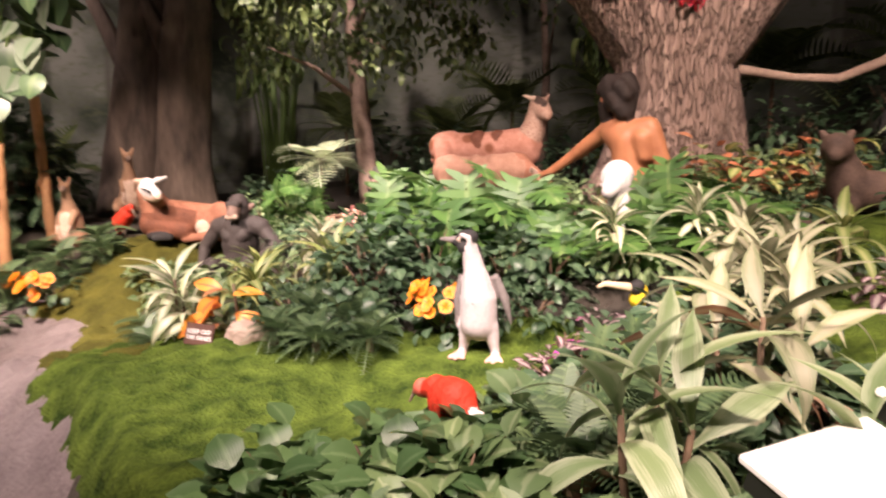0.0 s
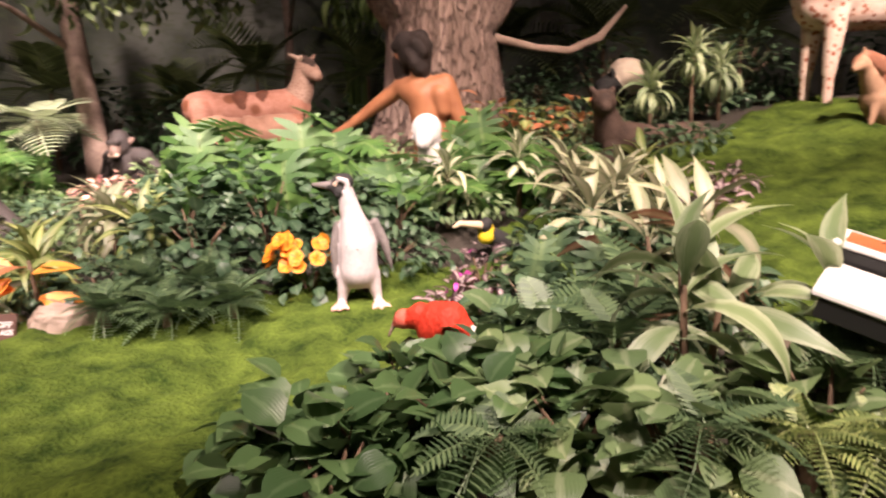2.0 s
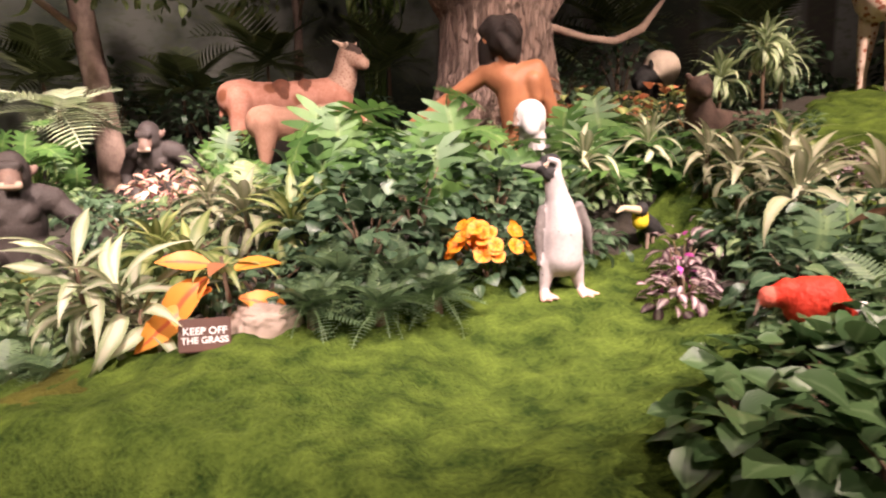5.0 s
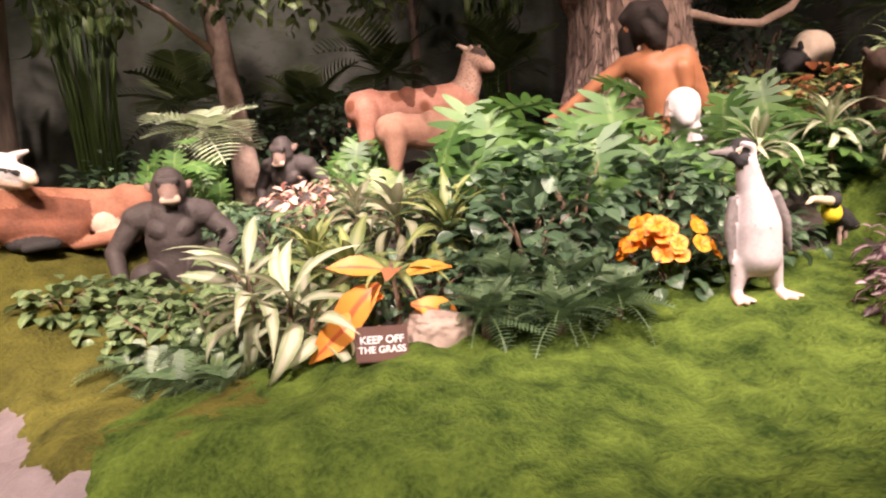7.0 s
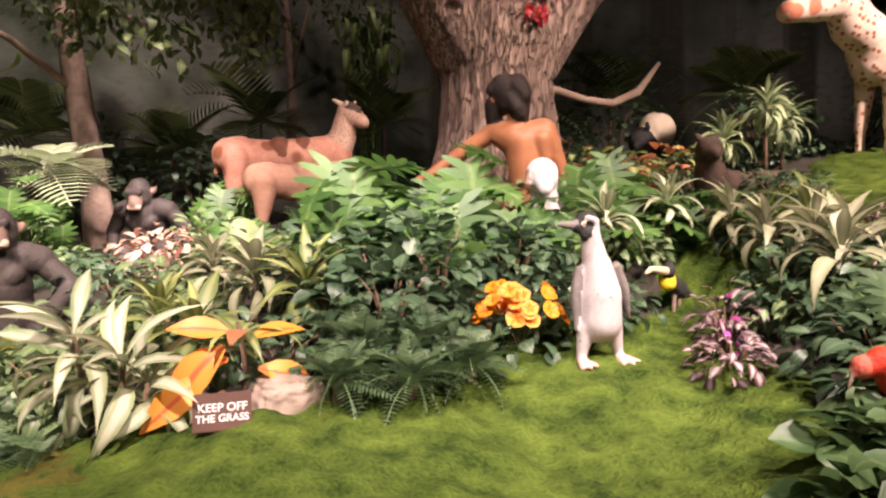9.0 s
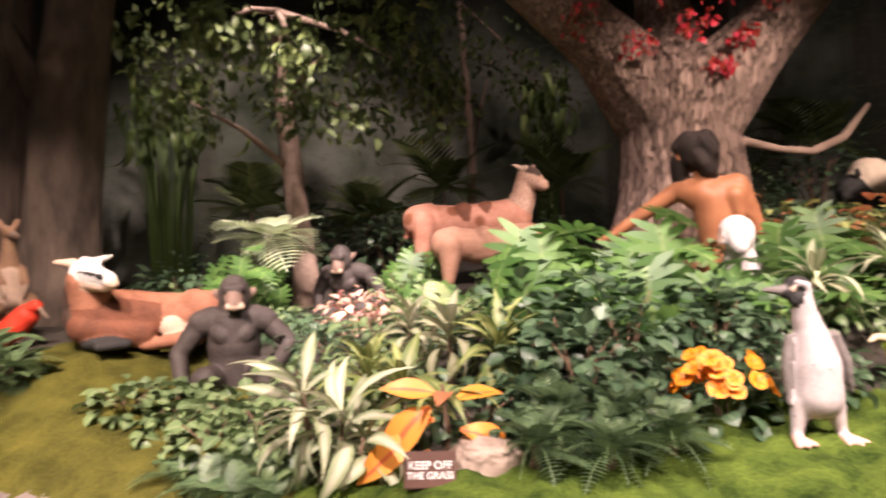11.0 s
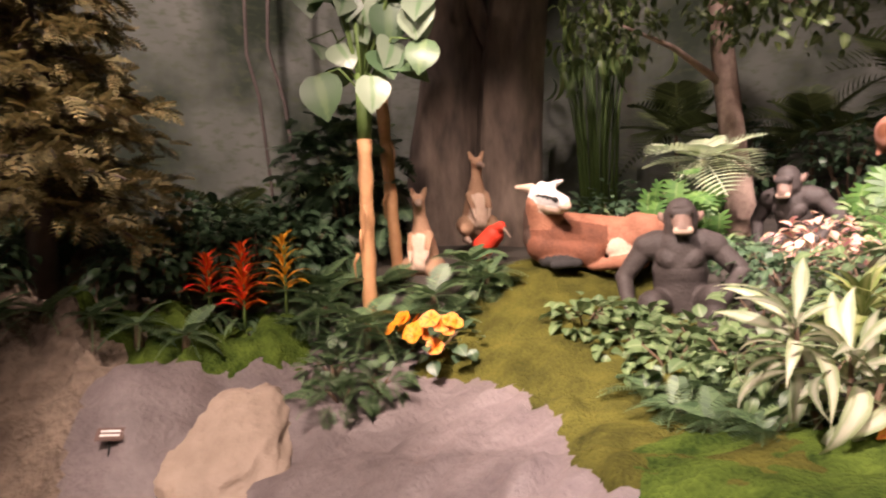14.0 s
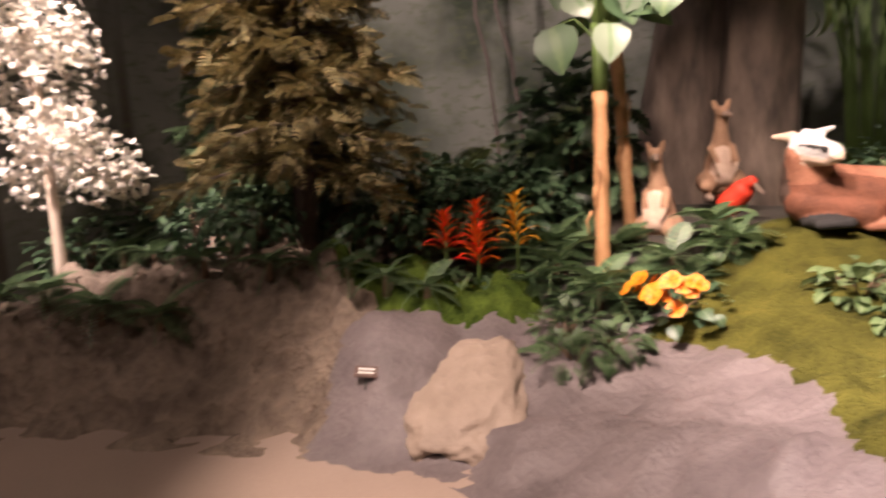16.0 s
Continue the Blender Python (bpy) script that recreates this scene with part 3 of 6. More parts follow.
def statue(name, label, category, limbs, mats, m, voxel=0.012, smooth=5, group=""):
    """limbs: (start, end, radius at start, radius at end, material number)."""
    verts, faces, k = [], [], 0
    for a, b, ra, rb, _ in limbs:
        a, b = np.array(a, dtype=float), np.array(b, dtype=float)
        long = float(np.linalg.norm(b - a))
        steps = 1 if long < 1e-5 else min(40, max(2, int(long / max(0.2 * min(ra, rb), 0.006)) + 1))
        bv, bf = BALL[3 if ra > 0.07 else 2]
        for i in range(steps):
            t = i / max(steps - 1, 1)
            verts.append(bv * (ra + (rb - ra) * t) + a + (b - a) * t)
            faces.append(bf + k)
            k += len(bv)
    raw = mesh_of(name, np.concatenate(verts), np.concatenate(faces), [])
    ob = bpy.data.objects.new(name, raw)
    scene.collection.objects.link(ob)
    mod = ob.modifiers.new("blend", "REMESH")
    mod.mode, mod.voxel_size = "VOXEL", voxel
    mod2 = ob.modifiers.new("soften", "SMOOTH")
    mod2.factor, mod2.iterations = 0.5, smooth
    me = bpy.data.meshes.new_from_object(ob.evaluated_get(bpy.context.evaluated_depsgraph_get()))
    bpy.data.objects.remove(ob)
    bpy.data.meshes.remove(raw)
    me.name = name
    k = len(me.vertices)
    co = np.empty(k * 3, dtype=np.float32)
    me.vertices.foreach_get("co", co)
    co = co.reshape(-1, 3)
    best = np.full(k, 1e9)
    pick = np.zeros(k, dtype=np.int32)
    for a, b, ra, rb, mi in limbs:
        a, b = np.array(a, dtype=float), np.array(b, dtype=float)
        d = b - a
        t = np.clip(((co - a) @ d) / max(float(d @ d), 1e-9), 0, 1)
        dist = np.linalg.norm(co - a - t[:, None] * d, axis=1) - (ra + (rb - ra) * t)
        pick, best = np.where(dist < best, mi, pick), np.minimum(best, dist)
    for q in mats:
        me.materials.append(q)
    first = np.empty(len(me.polygons), dtype=np.int32)
    me.polygons.foreach_get("loop_start", first)
    loops = np.empty(len(me.loops), dtype=np.int32)
    me.loops.foreach_get("vertex_index", loops)
    me.polygons.foreach_set("material_index", pick[loops[first]].astype(np.int32))
    me.polygons.foreach_set("use_smooth", [True] * len(me.polygons))
    ob = new(name, me)
    ob.matrix_basis = m
    return tagged(ob, label, category, group)


def fur(name, colour, second=None, rough=0.75, grain=60, bump=0.5):
    return material(name, colour, second, rough, grain, 0.5, bump, 9, spec=0.25)


F_WHITE = fur("white_coat", (0.66, 0.63, 0.62), (0.5, 0.47, 0.47))
F_FLIPPER = fur("grey_flipper", (0.20, 0.175, 0.17), (0.11, 0.095, 0.09))
F_BLACK = fur("black_coat", (0.035, 0.033, 0.033), (0.018, 0.017, 0.017))
F_APE = fur("dark_grey_brown_hide", (0.075, 0.062, 0.058), (0.038, 0.031, 0.029), 0.6)
F_APEFACE = fur("ape_face", (0.25, 0.165, 0.135), (0.15, 0.10, 0.08), 0.5)
F_DEER = fur("red_brown_coat", (0.37, 0.165, 0.105), (0.20, 0.085, 0.052))
F_FAWN = fur("fawn_coat", (0.42, 0.235, 0.165), (0.27, 0.14, 0.092))
F_NECK = fur("grey_brown_coat", (0.28, 0.20, 0.16), (0.17, 0.115, 0.09))
F_PALE = fur("pale_coat", (0.60, 0.45, 0.36), (0.46, 0.33, 0.25))
F_CHEST = fur("chestnut_coat", (0.19, 0.072, 0.042), (0.10, 0.04, 0.024))
F_DARK = fur("dark_brown_coat", (0.098, 0.062, 0.048), (0.045, 0.029, 0.023))
F_TAN = fur("tan_coat", (0.36, 0.22, 0.14), (0.24, 0.14, 0.09))
F_SKIN = fur("tan_skin_paint", (0.34, 0.145, 0.07), (0.25, 0.10, 0.05), 0.45, 14, 0.15)
F_HAIR = fur("dark_hair", (0.020, 0.012, 0.009), (0.009, 0.006, 0.005), 0.7, 90, 0.9)
F_PINK = fur("pink_feet", (0.62, 0.38, 0.33), (0.5, 0.3, 0.26))
F_SCARLET = fur("scarlet_feathers", (0.60, 0.045, 0.022), (0.42, 0.03, 0.015), 0.6, 45, 0.7)
F_ROSE = fur("rose_head", (0.60, 0.13, 0.09), (0.5, 0.1, 0.07))
F_YELLOW = fur("yellow_feathers", (0.72, 0.56, 0.03), (0.6, 0.42, 0.02))
F_BEAK = fur("pale_beak", (0.62, 0.50, 0.36), (0.5, 0.38, 0.25), 0.4, 30, 0.1)
F_CREAM = fur("cream_coat", (0.62, 0.52, 0.42), (0.5, 0.4, 0.31))


def spotted(name, colour, second, scale, size, spot_colour):
    m = fur(name, colour, second, bump=0.15)
    nt = m.node_tree
    n, l = nt.nodes, nt.links
    b = n["Principled BSDF"]
    old = b.inputs["Base Color"].links[0].from_socket
    tc, vo, mr, mx = n.new("ShaderNodeTexCoord"), n.new("ShaderNodeTexVoronoi"), n.new("ShaderNodeMapRange"), n.new("ShaderNodeMix")
    vo.inputs["Scale"].default_value = scale
    l.new(tc.outputs["Object"], vo.inputs["Vector"])
    mr.inputs["From Min"].default_value, mr.inputs["From Max"].default_value = size, size * 1.4
    l.new(vo.outputs["Distance"], mr.inputs["Value"])
    mx.data_type = "RGBA"
    mx.inputs["A"].default_value = (*spot_colour, 1)
    l.new(old, mx.inputs["B"])
    l.new(mr.outputs[0], mx.inputs["Factor"])
    l.new(mx.outputs["Result"], b.inputs["Base Color"])
    return m


F_SPOT = spotted("white_coat_with_red_spots", (0.64, 0.52, 0.45), (0.50, 0.34, 0.27), 19, 0.27, (0.28, 0.10, 0.06))
F_BLAZE = spotted("white_and_red_head_coat", (0.60, 0.48, 0.42), (0.52, 0.36, 0.30), 7, 0.40, (0.36, 0.125, 0.075))
F_MOTTLE = spotted("mottled_pale_brown_coat", (0.46, 0.31, 0.24), (0.30, 0.18, 0.13), 46, 0.30, (0.24, 0.13, 0.09))
F_PATCH = spotted("red_coat_with_brown_patches", (0.50, 0.255, 0.19), (0.30, 0.125, 0.08), 3.4, 0.20, (0.19, 0.07, 0.035))
F_PENGUIN = spotted("grey_white_speckled_feathers", (0.51, 0.455, 0.46), (0.36, 0.315, 0.32), 17, 0.055, (0.08, 0.07, 0.07))
F_LAMB = spotted("white_wool_with_specks", (0.58, 0.55, 0.54), (0.42, 0.39, 0.38), 38, 0.13, (0.16, 0.13, 0.12))


def both(a, b, ra, rb, mi):
    """A limb and its mirror image across x."""
    return [(a, b, ra, rb, mi), ((-a[0], a[1], a[2]), (-b[0], b[1], b[2]), ra, rb, mi)]


# penguin, facing the walkway, its bill to the side
statue("penguin_statue", "black and white penguin statue standing on moss", "statue", [
    ((0, 0, 0.19), (0, 0, 0.31), 0.098, 0.095, 0), ((0, 0, 0.31), (-0.016, 0, 0.43), 0.094, 0.068, 0), ((-0.016, 0, 0.43), (-0.048, 0, 0.575), 0.064, 0.043, 0),
    ((0.01, 0.055, 0.17), (0, 0.055, 0.34), 0.078, 0.072, 1), ((0, 0.05, 0.34), (-0.035, 0.035, 0.57), 0.055, 0.036, 1),
    ((-0.052, 0.010, 0.632), (-0.076, 0.004, 0.634), 0.047, 0.042, 1), ((-0.108, -0.006, 0.612), (-0.118, -0.008, 0.610), 0.032, 0.028, 1),
    ((-0.118, -0.008, 0.618), (-0.205, -0.016, 0.622), 0.025, 0.012, 5), ((-0.075, -0.020, 0.585), (-0.085, -0.022, 0.575), 0.030, 0.024, 1),
    ((-0.040, -0.030, 0.580), (-0.034, -0.026, 0.54), 0.024, 0.03, 0), ((-0.085, -0.040, 0.655), (-0.040, -0.042, 0.640), 0.010, 0.013, 0), ((-0.036, -0.042, 0.635), (-0.036, -0.038, 0.590), 0.013, 0.014, 0),
    ((-0.092, -0.038, 0.628), (-0.092, -0.038, 0.628), 0.009, 0.009, 3),
    ((0.088, 0.015, 0.43), (0.135, 0.02, 0.32), 0.024, 0.026, 5), ((0.135, 0.02, 0.32), (0.165, 0.03, 0.19), 0.025, 0.010, 5), ((0.110, 0.03, 0.36), (0.150, 0.05, 0.22), 0.018, 0.010, 5),
    ((-0.098, 0.01, 0.42), (-0.122, 0.0, 0.30), 0.022, 0.022, 5), ((-0.122, 0, 0.30), (-0.120, -0.01, 0.16), 0.021, 0.010, 5),
    ((0.062, 0, 0.17), (0.090, 0.0, 0.045), 0.048, 0.025, 0), ((-0.062, 0, 0.17), (-0.088, 0.0, 0.045), 0.048, 0.025, 0),
    ((0.090, 0.01, 0.022), (0.150, -0.075, 0.012), 0.022, 0.015, 4), ((0.090, 0.0, 0.02), (0.110, -0.10, 0.012), 0.022, 0.014, 4), ((0.090, 0.0, 0.02), (0.070, -0.09, 0.012), 0.020, 0.012, 4),
    ((-0.088, 0.01, 0.022), (-0.130, -0.09, 0.012), 0.022, 0.015, 4), ((-0.088, 0.0, 0.02), (-0.095, -0.10, 0.012), 0.022, 0.014, 4), ((-0.088, 0.0, 0.02), (-0.055, -0.085, 0.012), 0.020, 0.012, 4),
    ((0.02, 0.095, 0.15), (0.03, 0.14, 0.05), 0.045, 0.02, 1)],
    [F_PENGUIN, F_BLACK, F_NECK, F_PALE, F_PINK, F_FLIPPER], pose(-0.10, 3.10, float(height(-0.1, 3.1)) + 0.045, 0, 0, -4), 0.008, 9)


def ape(lean, m, label):
    statue("chimpanzee_statue", label, "statue", [
        ((0, 0.02, 0.12), (0, 0, 0.34), 0.165, 0.165, 0), ((0, 0, 0.34), (0, -0.01, 0.47), 0.170, 0.15, 0),
        *both((0.13, 0, 0.50), (0.20, 0, 0.49), 0.10, 0.085, 0),
        ((-0.21, 0, 0.48), (-0.34, -0.02, 0.30), 0.072, 0.058, 0), ((-0.34, -0.02, 0.30), (-0.30, -0.18, 0.10), 0.056, 0.046, 0), ((-0.30, -0.18, 0.09), (-0.28, -0.24, 0.03), 0.05, 0.03, 0),
        ((0.21, 0, 0.48), (0.36, -0.04, 0.33), 0.072, 0.058, 0), ((0.36, -0.04, 0.33), (0.25, -0.21, 0.22), 0.056, 0.046, 0), ((0.25, -0.21, 0.22), (0.20, -0.25, 0.17), 0.05, 0.032, 0),
        ((-0.10, 0, 0.12), (-0.17, -0.22, 0.16), 0.105, 0.085, 0), ((-0.17, -0.22, 0.16), (-0.14, -0.24, 0.0), 0.07, 0.055, 0),
        ((0.10, 0, 0.12), (0.20, -0.20, 0.20), 0.105, 0.085, 0), ((0.20, -0.20, 0.20), (0.17, -0.26, 0.0), 0.07, 0.055, 0),
        *both((0.08, -0.10, 0.43), (0.06, -0.115, 0.41), 0.065, 0.06, 0),
        ((0, -0.02, 0.55), (0.01, -0.05, 0.64), 0.10, 0.10, 0), ((0.01, -0.04, 0.68), (0.01, -0.03, 0.71), 0.102, 0.09, 0),
        ((-0.035, -0.137, 0.712), (0.055, -0.137, 0.712), 0.030, 0.030, 0), ((-0.028, -0.142, 0.682), (-0.028, -0.142, 0.682), 0.018, 0.018, 2), ((0.048, -0.142, 0.682), (0.048, -0.142, 0.682), 0.018, 0.018, 2),
        ((0.012, -0.125, 0.66), (0.018, -0.165, 0.62), 0.060, 0.058, 1), ((-0.02, -0.198, 0.600), (0.055, -0.198, 0.600), 0.026, 0.026, 3), ((0.015, -0.19, 0.65), (0.018, -0.19, 0.62), 0.02, 0.028, 1),
        ((0.115, -0.02, 0.67), (0.13, 0.0, 0.69), 0.026, 0.024, 1), ((-0.095, -0.02, 0.67), (-0.11, 0.0, 0.69), 0.026, 0.024, 1)],
        [F_APE, F_APEFACE, F_BLACK, F_PALE], m @ pose(0, 0, 0, lean, 0, 0), 0.009, 3, "apes")


ape(0, pose(-2.87, 4.86, 0.515, 0, 0, 12), "dark grey chimpanzee statue sitting among ivy")
ape(22, pose(-2.24, 7.05, 0.80, 0, 0, -22), "dark chimpanzee statue crouching beside a thin trunk")


def quadruped(name, label, length, leg, girth, neck_to, head_dir, mats, m, turn=0.0, ears=0.09, tail=0.25, neck=1.0, extra=()):
    """A standing hoofed animal facing +x; the origin lies on the ground between its feet."""
    h, L = leg + girth, length / 2
    nx, ny, nz = neck_to
    hx, hy, hz = head_dir
    limbs = [((-L * 0.95, 0, h), (-L * 0.2, 0, h - 0.01), girth * 0.86, girth * 0.82, 0), ((-L * 0.2, 0, h - 0.01), (L * 0.9, 0, h + 0.01), girth * 0.82, girth * 0.92, 0),
             ((-L * 0.3, 0, h - girth * 0.25), (L * 0.5, 0, h - girth * 0.3), girth * 0.75, girth * 0.8, 0), ((L * 0.8, 0, h + girth * 0.35), (L * 0.4, 0, h + girth * 0.3), girth * 0.65, girth * 0.6, 0),
             ((L * 0.95, 0, h - girth * 0.3), (L * 1.05, 0, h + 0.02), girth * 0.75, girth * 0.62, 0), ((-L * 1.0, 0, h + girth * 0.1), (-L * 0.8, 0, h + girth * 0.28), girth * 0.75, girth * 0.66, 0),
             ((L * 0.98, 0, h + girth * 0.25), (L * 0.4 + nx * 0.6, ny * 0.5, (h + nz) / 2), girth * 0.74, girth * 0.52 * neck, 1), ((L * 0.4 + nx * 0.6, ny * 0.5, (h + nz) / 2), (nx, ny, nz), girth * 0.52 * neck, girth * 0.42 * neck, 1),
             ((nx, ny, nz), (nx + hx * 0.5, ny + hy * 0.5, nz + hz * 0.5), girth * 0.43 * neck, girth * 0.37 * neck, 1),
             ((nx + hx * 0.5, ny + hy * 0.5, nz + hz * 0.5), (nx + hx, ny + hy, nz + hz), girth * 0.34 * neck, girth * 0.24 * neck, 2),
             ((-L * 0.1, -girth * 0.35, h + girth * 0.42), (-L * 0.05, -girth * 0.45, h + girth * 0.1), girth * 0.48, girth * 0.42, 4), ((L * 0.35, -girth * 0.35, h + girth * 0.5), (L * 0.36, -girth * 0.45, h + girth * 0.3), girth * 0.42, girth * 0.36, 4),
             ((-L * 1.12, 0, h + girth * 0.5), (-L * 1.25, 0, h + girth * 0.5 - tail), 0.03, 0.022, 0)]
    for s in (-1, 1):
        limbs += [((-L * 0.88, s * girth * 0.42, h), (-L * 0.95, s * girth * 0.5, leg * 0.66), girth * 0.68, girth * 0.30, 0),
                  ((-L * 0.95, s * girth * 0.5, leg * 0.62), (-L * 1.05, s * girth * 0.5, leg * 0.45), girth * 0.24, girth * 0.17, 3),
                  ((-L * 1.05, s * girth * 0.5, leg * 0.45), (-L * 0.98, s * girth * 0.5, 0.03), girth * 0.15, girth * 0.14, 3),
                  ((L * 0.85, s * girth * 0.45, h - girth * 0.3), (L * 0.92, s * girth * 0.48, leg * 0.5), girth * 0.36, girth * 0.19, 0),
                  ((L * 0.92, s * girth * 0.48, leg * 0.5), (L * 0.92, s * girth * 0.48, 0.03), girth * 0.16, girth * 0.14, 3),
                  ((nx - hx * 0.1, ny + s * girth * 0.33, nz + girth * 0.3), (nx - hx * 0.25, ny + s * (girth * 0.33 + ears * 0.8), nz + girth * 0.35 + ears * 0.5), girth * 0.17, girth * 0.09, 3)]
    return statue(name, label, "statue", limbs + list(extra), mats, m @ pose(0, 0, 0, 0, 0, turn), 0.013, 4)


quadruped("deer_statue", "red-brown deer statue standing behind large leaves", 0.98, 0.48, 0.205, (0.60, -0.02, 1.10), (0.12, -0.16, -0.10), [F_PATCH, F_MOTTLE, F_MOTTLE, F_PALE, F_CHEST, F_DARK], pose(-1.10, 6.85, 1.70 - 0.66), 0, 0.05, neck=1.2, extra=[
    ((0.55, -0.05, 1.18), (0.455, -0.10, 1.215), 0.032, 0.016, 3), ((0.66, 0.02, 1.18), (0.70, 0.06, 1.23), 0.030, 0.016, 1),
    ((0.60, -0.09, 1.17), (0.68, -0.15, 1.12), 0.046, 0.035, 5), ((0.72, -0.19, 1.00), (0.73, -0.20, 0.99), 0.038, 0.032, 3)])
quadruped("fawn_statue", "pale brown grazing young deer statue with lowered head", 0.78, 0.40, 0.178, (0.58, 0, 0.50), (0.18, -0.04, -0.14), [F_FAWN, F_DEER, F_FAWN, F_PALE, F_FAWN], pose(-0.98, 6.3, 1.47 - 0.56), 0, 0.09, 0.12)
quadruped("horse_statue", "white spotted horse statue with a reddish head", 1.06, 0.71, 0.27, (0.92, 0.0, 1.38), (0.62, 0.05, -0.16), [F_SPOT, F_SPOT, F_BLAZE, F_SPOT, F_SPOT], pose(4.13, 4.70, 1.51), 180, 0.10, 0.5, 1.3)

# a kneeling mannequin seen from behind, reaching out
statue("kneeling_mannequin", "bare tan mannequin with dark hair kneeling and reaching out", "mannequin", [
    ((0.56, 5.10, 1.20), (0.56, 5.10, 1.40), 0.165, 0.138, 0), ((0.56, 5.10, 1.40), (0.53, 5.13, 1.72), 0.142, 0.155, 0), ((0.545, 4.985, 1.40), (0.52, 5.0, 1.70), 0.03, 0.03, 0),
    ((0.50, 5.14, 1.74), (0.66, 5.05, 1.83), 0.14, 0.085, 0), ((0.48, 5.16, 1.76), (0.36, 5.26, 1.82), 0.14, 0.085, 0),
    ((0.68, 5.04, 1.80), (0.79, 5.02, 1.50), 0.080, 0.062, 0), ((0.79, 5.02, 1.50), (0.70, 5.26, 1.34), 0.056, 0.045, 0), ((0.62, 5.01, 1.74), (0.64, 4.99, 1.62), 0.085, 0.06, 0),
    ((0.34, 5.28, 1.82), (0.08, 5.42, 1.64), 0.076, 0.056, 0), ((0.08, 5.42, 1.64), (-0.12, 5.48, 1.50), 0.054, 0.040, 0), ((-0.12, 5.48, 1.50), (-0.22, 5.5, 1.46), 0.042, 0.026, 0),
    ((0.48, 5.12, 1.86), (0.45, 5.15, 1.98), 0.066, 0.066, 0), ((0.43, 5.16, 2.06), (0.42, 5.17, 2.12), 0.122, 0.128, 1), ((0.35, 5.25, 2.02), (0.34, 5.26, 1.93), 0.085, 0.065, 1), ((0.49, 5.12, 2.02), (0.50, 5.10, 1.94), 0.085, 0.06, 1), ((0.36, 5.16, 2.18), (0.30, 5.20, 2.13), 0.07, 0.05, 1), ((0.49, 5.14, 2.19), (0.53, 5.12, 2.12), 0.07, 0.06, 1), ((0.45, 5.10, 2.02), (0.47, 5.08, 1.95), 0.085, 0.07, 1),
    ((0.36, 5.22, 2.00), (0.33, 5.24, 1.94), 0.06, 0.05, 1), ((0.36, 5.18, 2.16), (0.37, 5.14, 2.17), 0.06, 0.05, 1), ((0.50, 5.14, 2.13), (0.53, 5.12, 2.06), 0.06, 0.055, 1), ((0.44, 5.06, 2.14), (0.49, 5.05, 2.07), 0.06, 0.06, 1), ((0.40, 5.08, 2.06), (0.43, 5.05, 1.98), 0.055, 0.05, 1), ((0.52, 5.10, 1.99), (0.50, 5.07, 1.92), 0.05, 0.04, 1), ((0.345, 5.21, 2.06), (0.34, 5.22, 2.03), 0.055, 0.05, 0),
    ((0.58, 5.16, 1.14), (0.30, 5.5, 1.20), 0.14, 0.10, 0), ((0.66, 5.12, 1.12), (0.78, 5.5, 1.2), 0.13, 0.09, 0)],
    [F_SKIN, F_HAIR], pose(0, 0, 0), 0.013, 6)
statue("lamb_statue", "white lamb statue with dark specks", "statue", [
    ((0.47, 4.72, 1.54), (0.47, 4.70, 1.50), 0.115, 0.105, 0), ((0.44, 4.64, 1.47), (0.42, 4.58, 1.43), 0.07, 0.05, 0),
    ((0.50, 4.74, 1.42), (0.56, 4.78, 1.20), 0.10, 0.16, 0), ((0.37, 4.72, 1.55), (0.34, 4.70, 1.47), 0.03, 0.02, 1),
    ((0.56, 4.78, 1.20), (0.85, 4.85, 1.18), 0.17, 0.15, 0)], [F_LAMB, F_NECK], pose(0, 0, -0.06), 0.012)
statue("big_cat_statue", "dark brown big cat statue lying with raised head", "statue", [
    ((1.80, 4.60, 1.66), (1.79, 4.57, 1.67), 0.098, 0.095, 0), ((1.77, 4.50, 1.63), (1.76, 4.47, 1.62), 0.055, 0.045, 0),
    ((1.72, 4.62, 1.75), (1.71, 4.62, 1.77), 0.030, 0.022, 0), ((1.87, 4.62, 1.75), (1.88, 4.62, 1.77), 0.030, 0.022, 0),
    ((1.83, 4.64, 1.60), (1.90, 4.67, 1.42), 0.085, 0.135, 0), ((1.92, 4.68, 1.40), (2.30, 4.78, 1.38), 0.142, 0.118, 0), ((2.30, 4.78, 1.38), (2.70, 4.86, 1.39), 0.118, 0.135, 0),
    ((2.70, 4.84, 1.36), (2.74, 4.76, 1.25), 0.13, 0.10, 0), ((1.88, 4.60, 1.32), (1.80, 4.45, 1.24), 0.075, 0.06, 0), ((1.80, 4.45, 1.23), (1.58, 4.38, 1.20), 0.055, 0.045, 0),
    ((2.62, 4.72, 1.22), (2.40, 4.60, 1.22), 0.07, 0.05, 0), ((2.85, 4.9, 1.32), (3.2, 4.9, 1.24), 0.035, 0.03, 0)], [F_DARK], pose(0, 0, -0.01), 0.013)
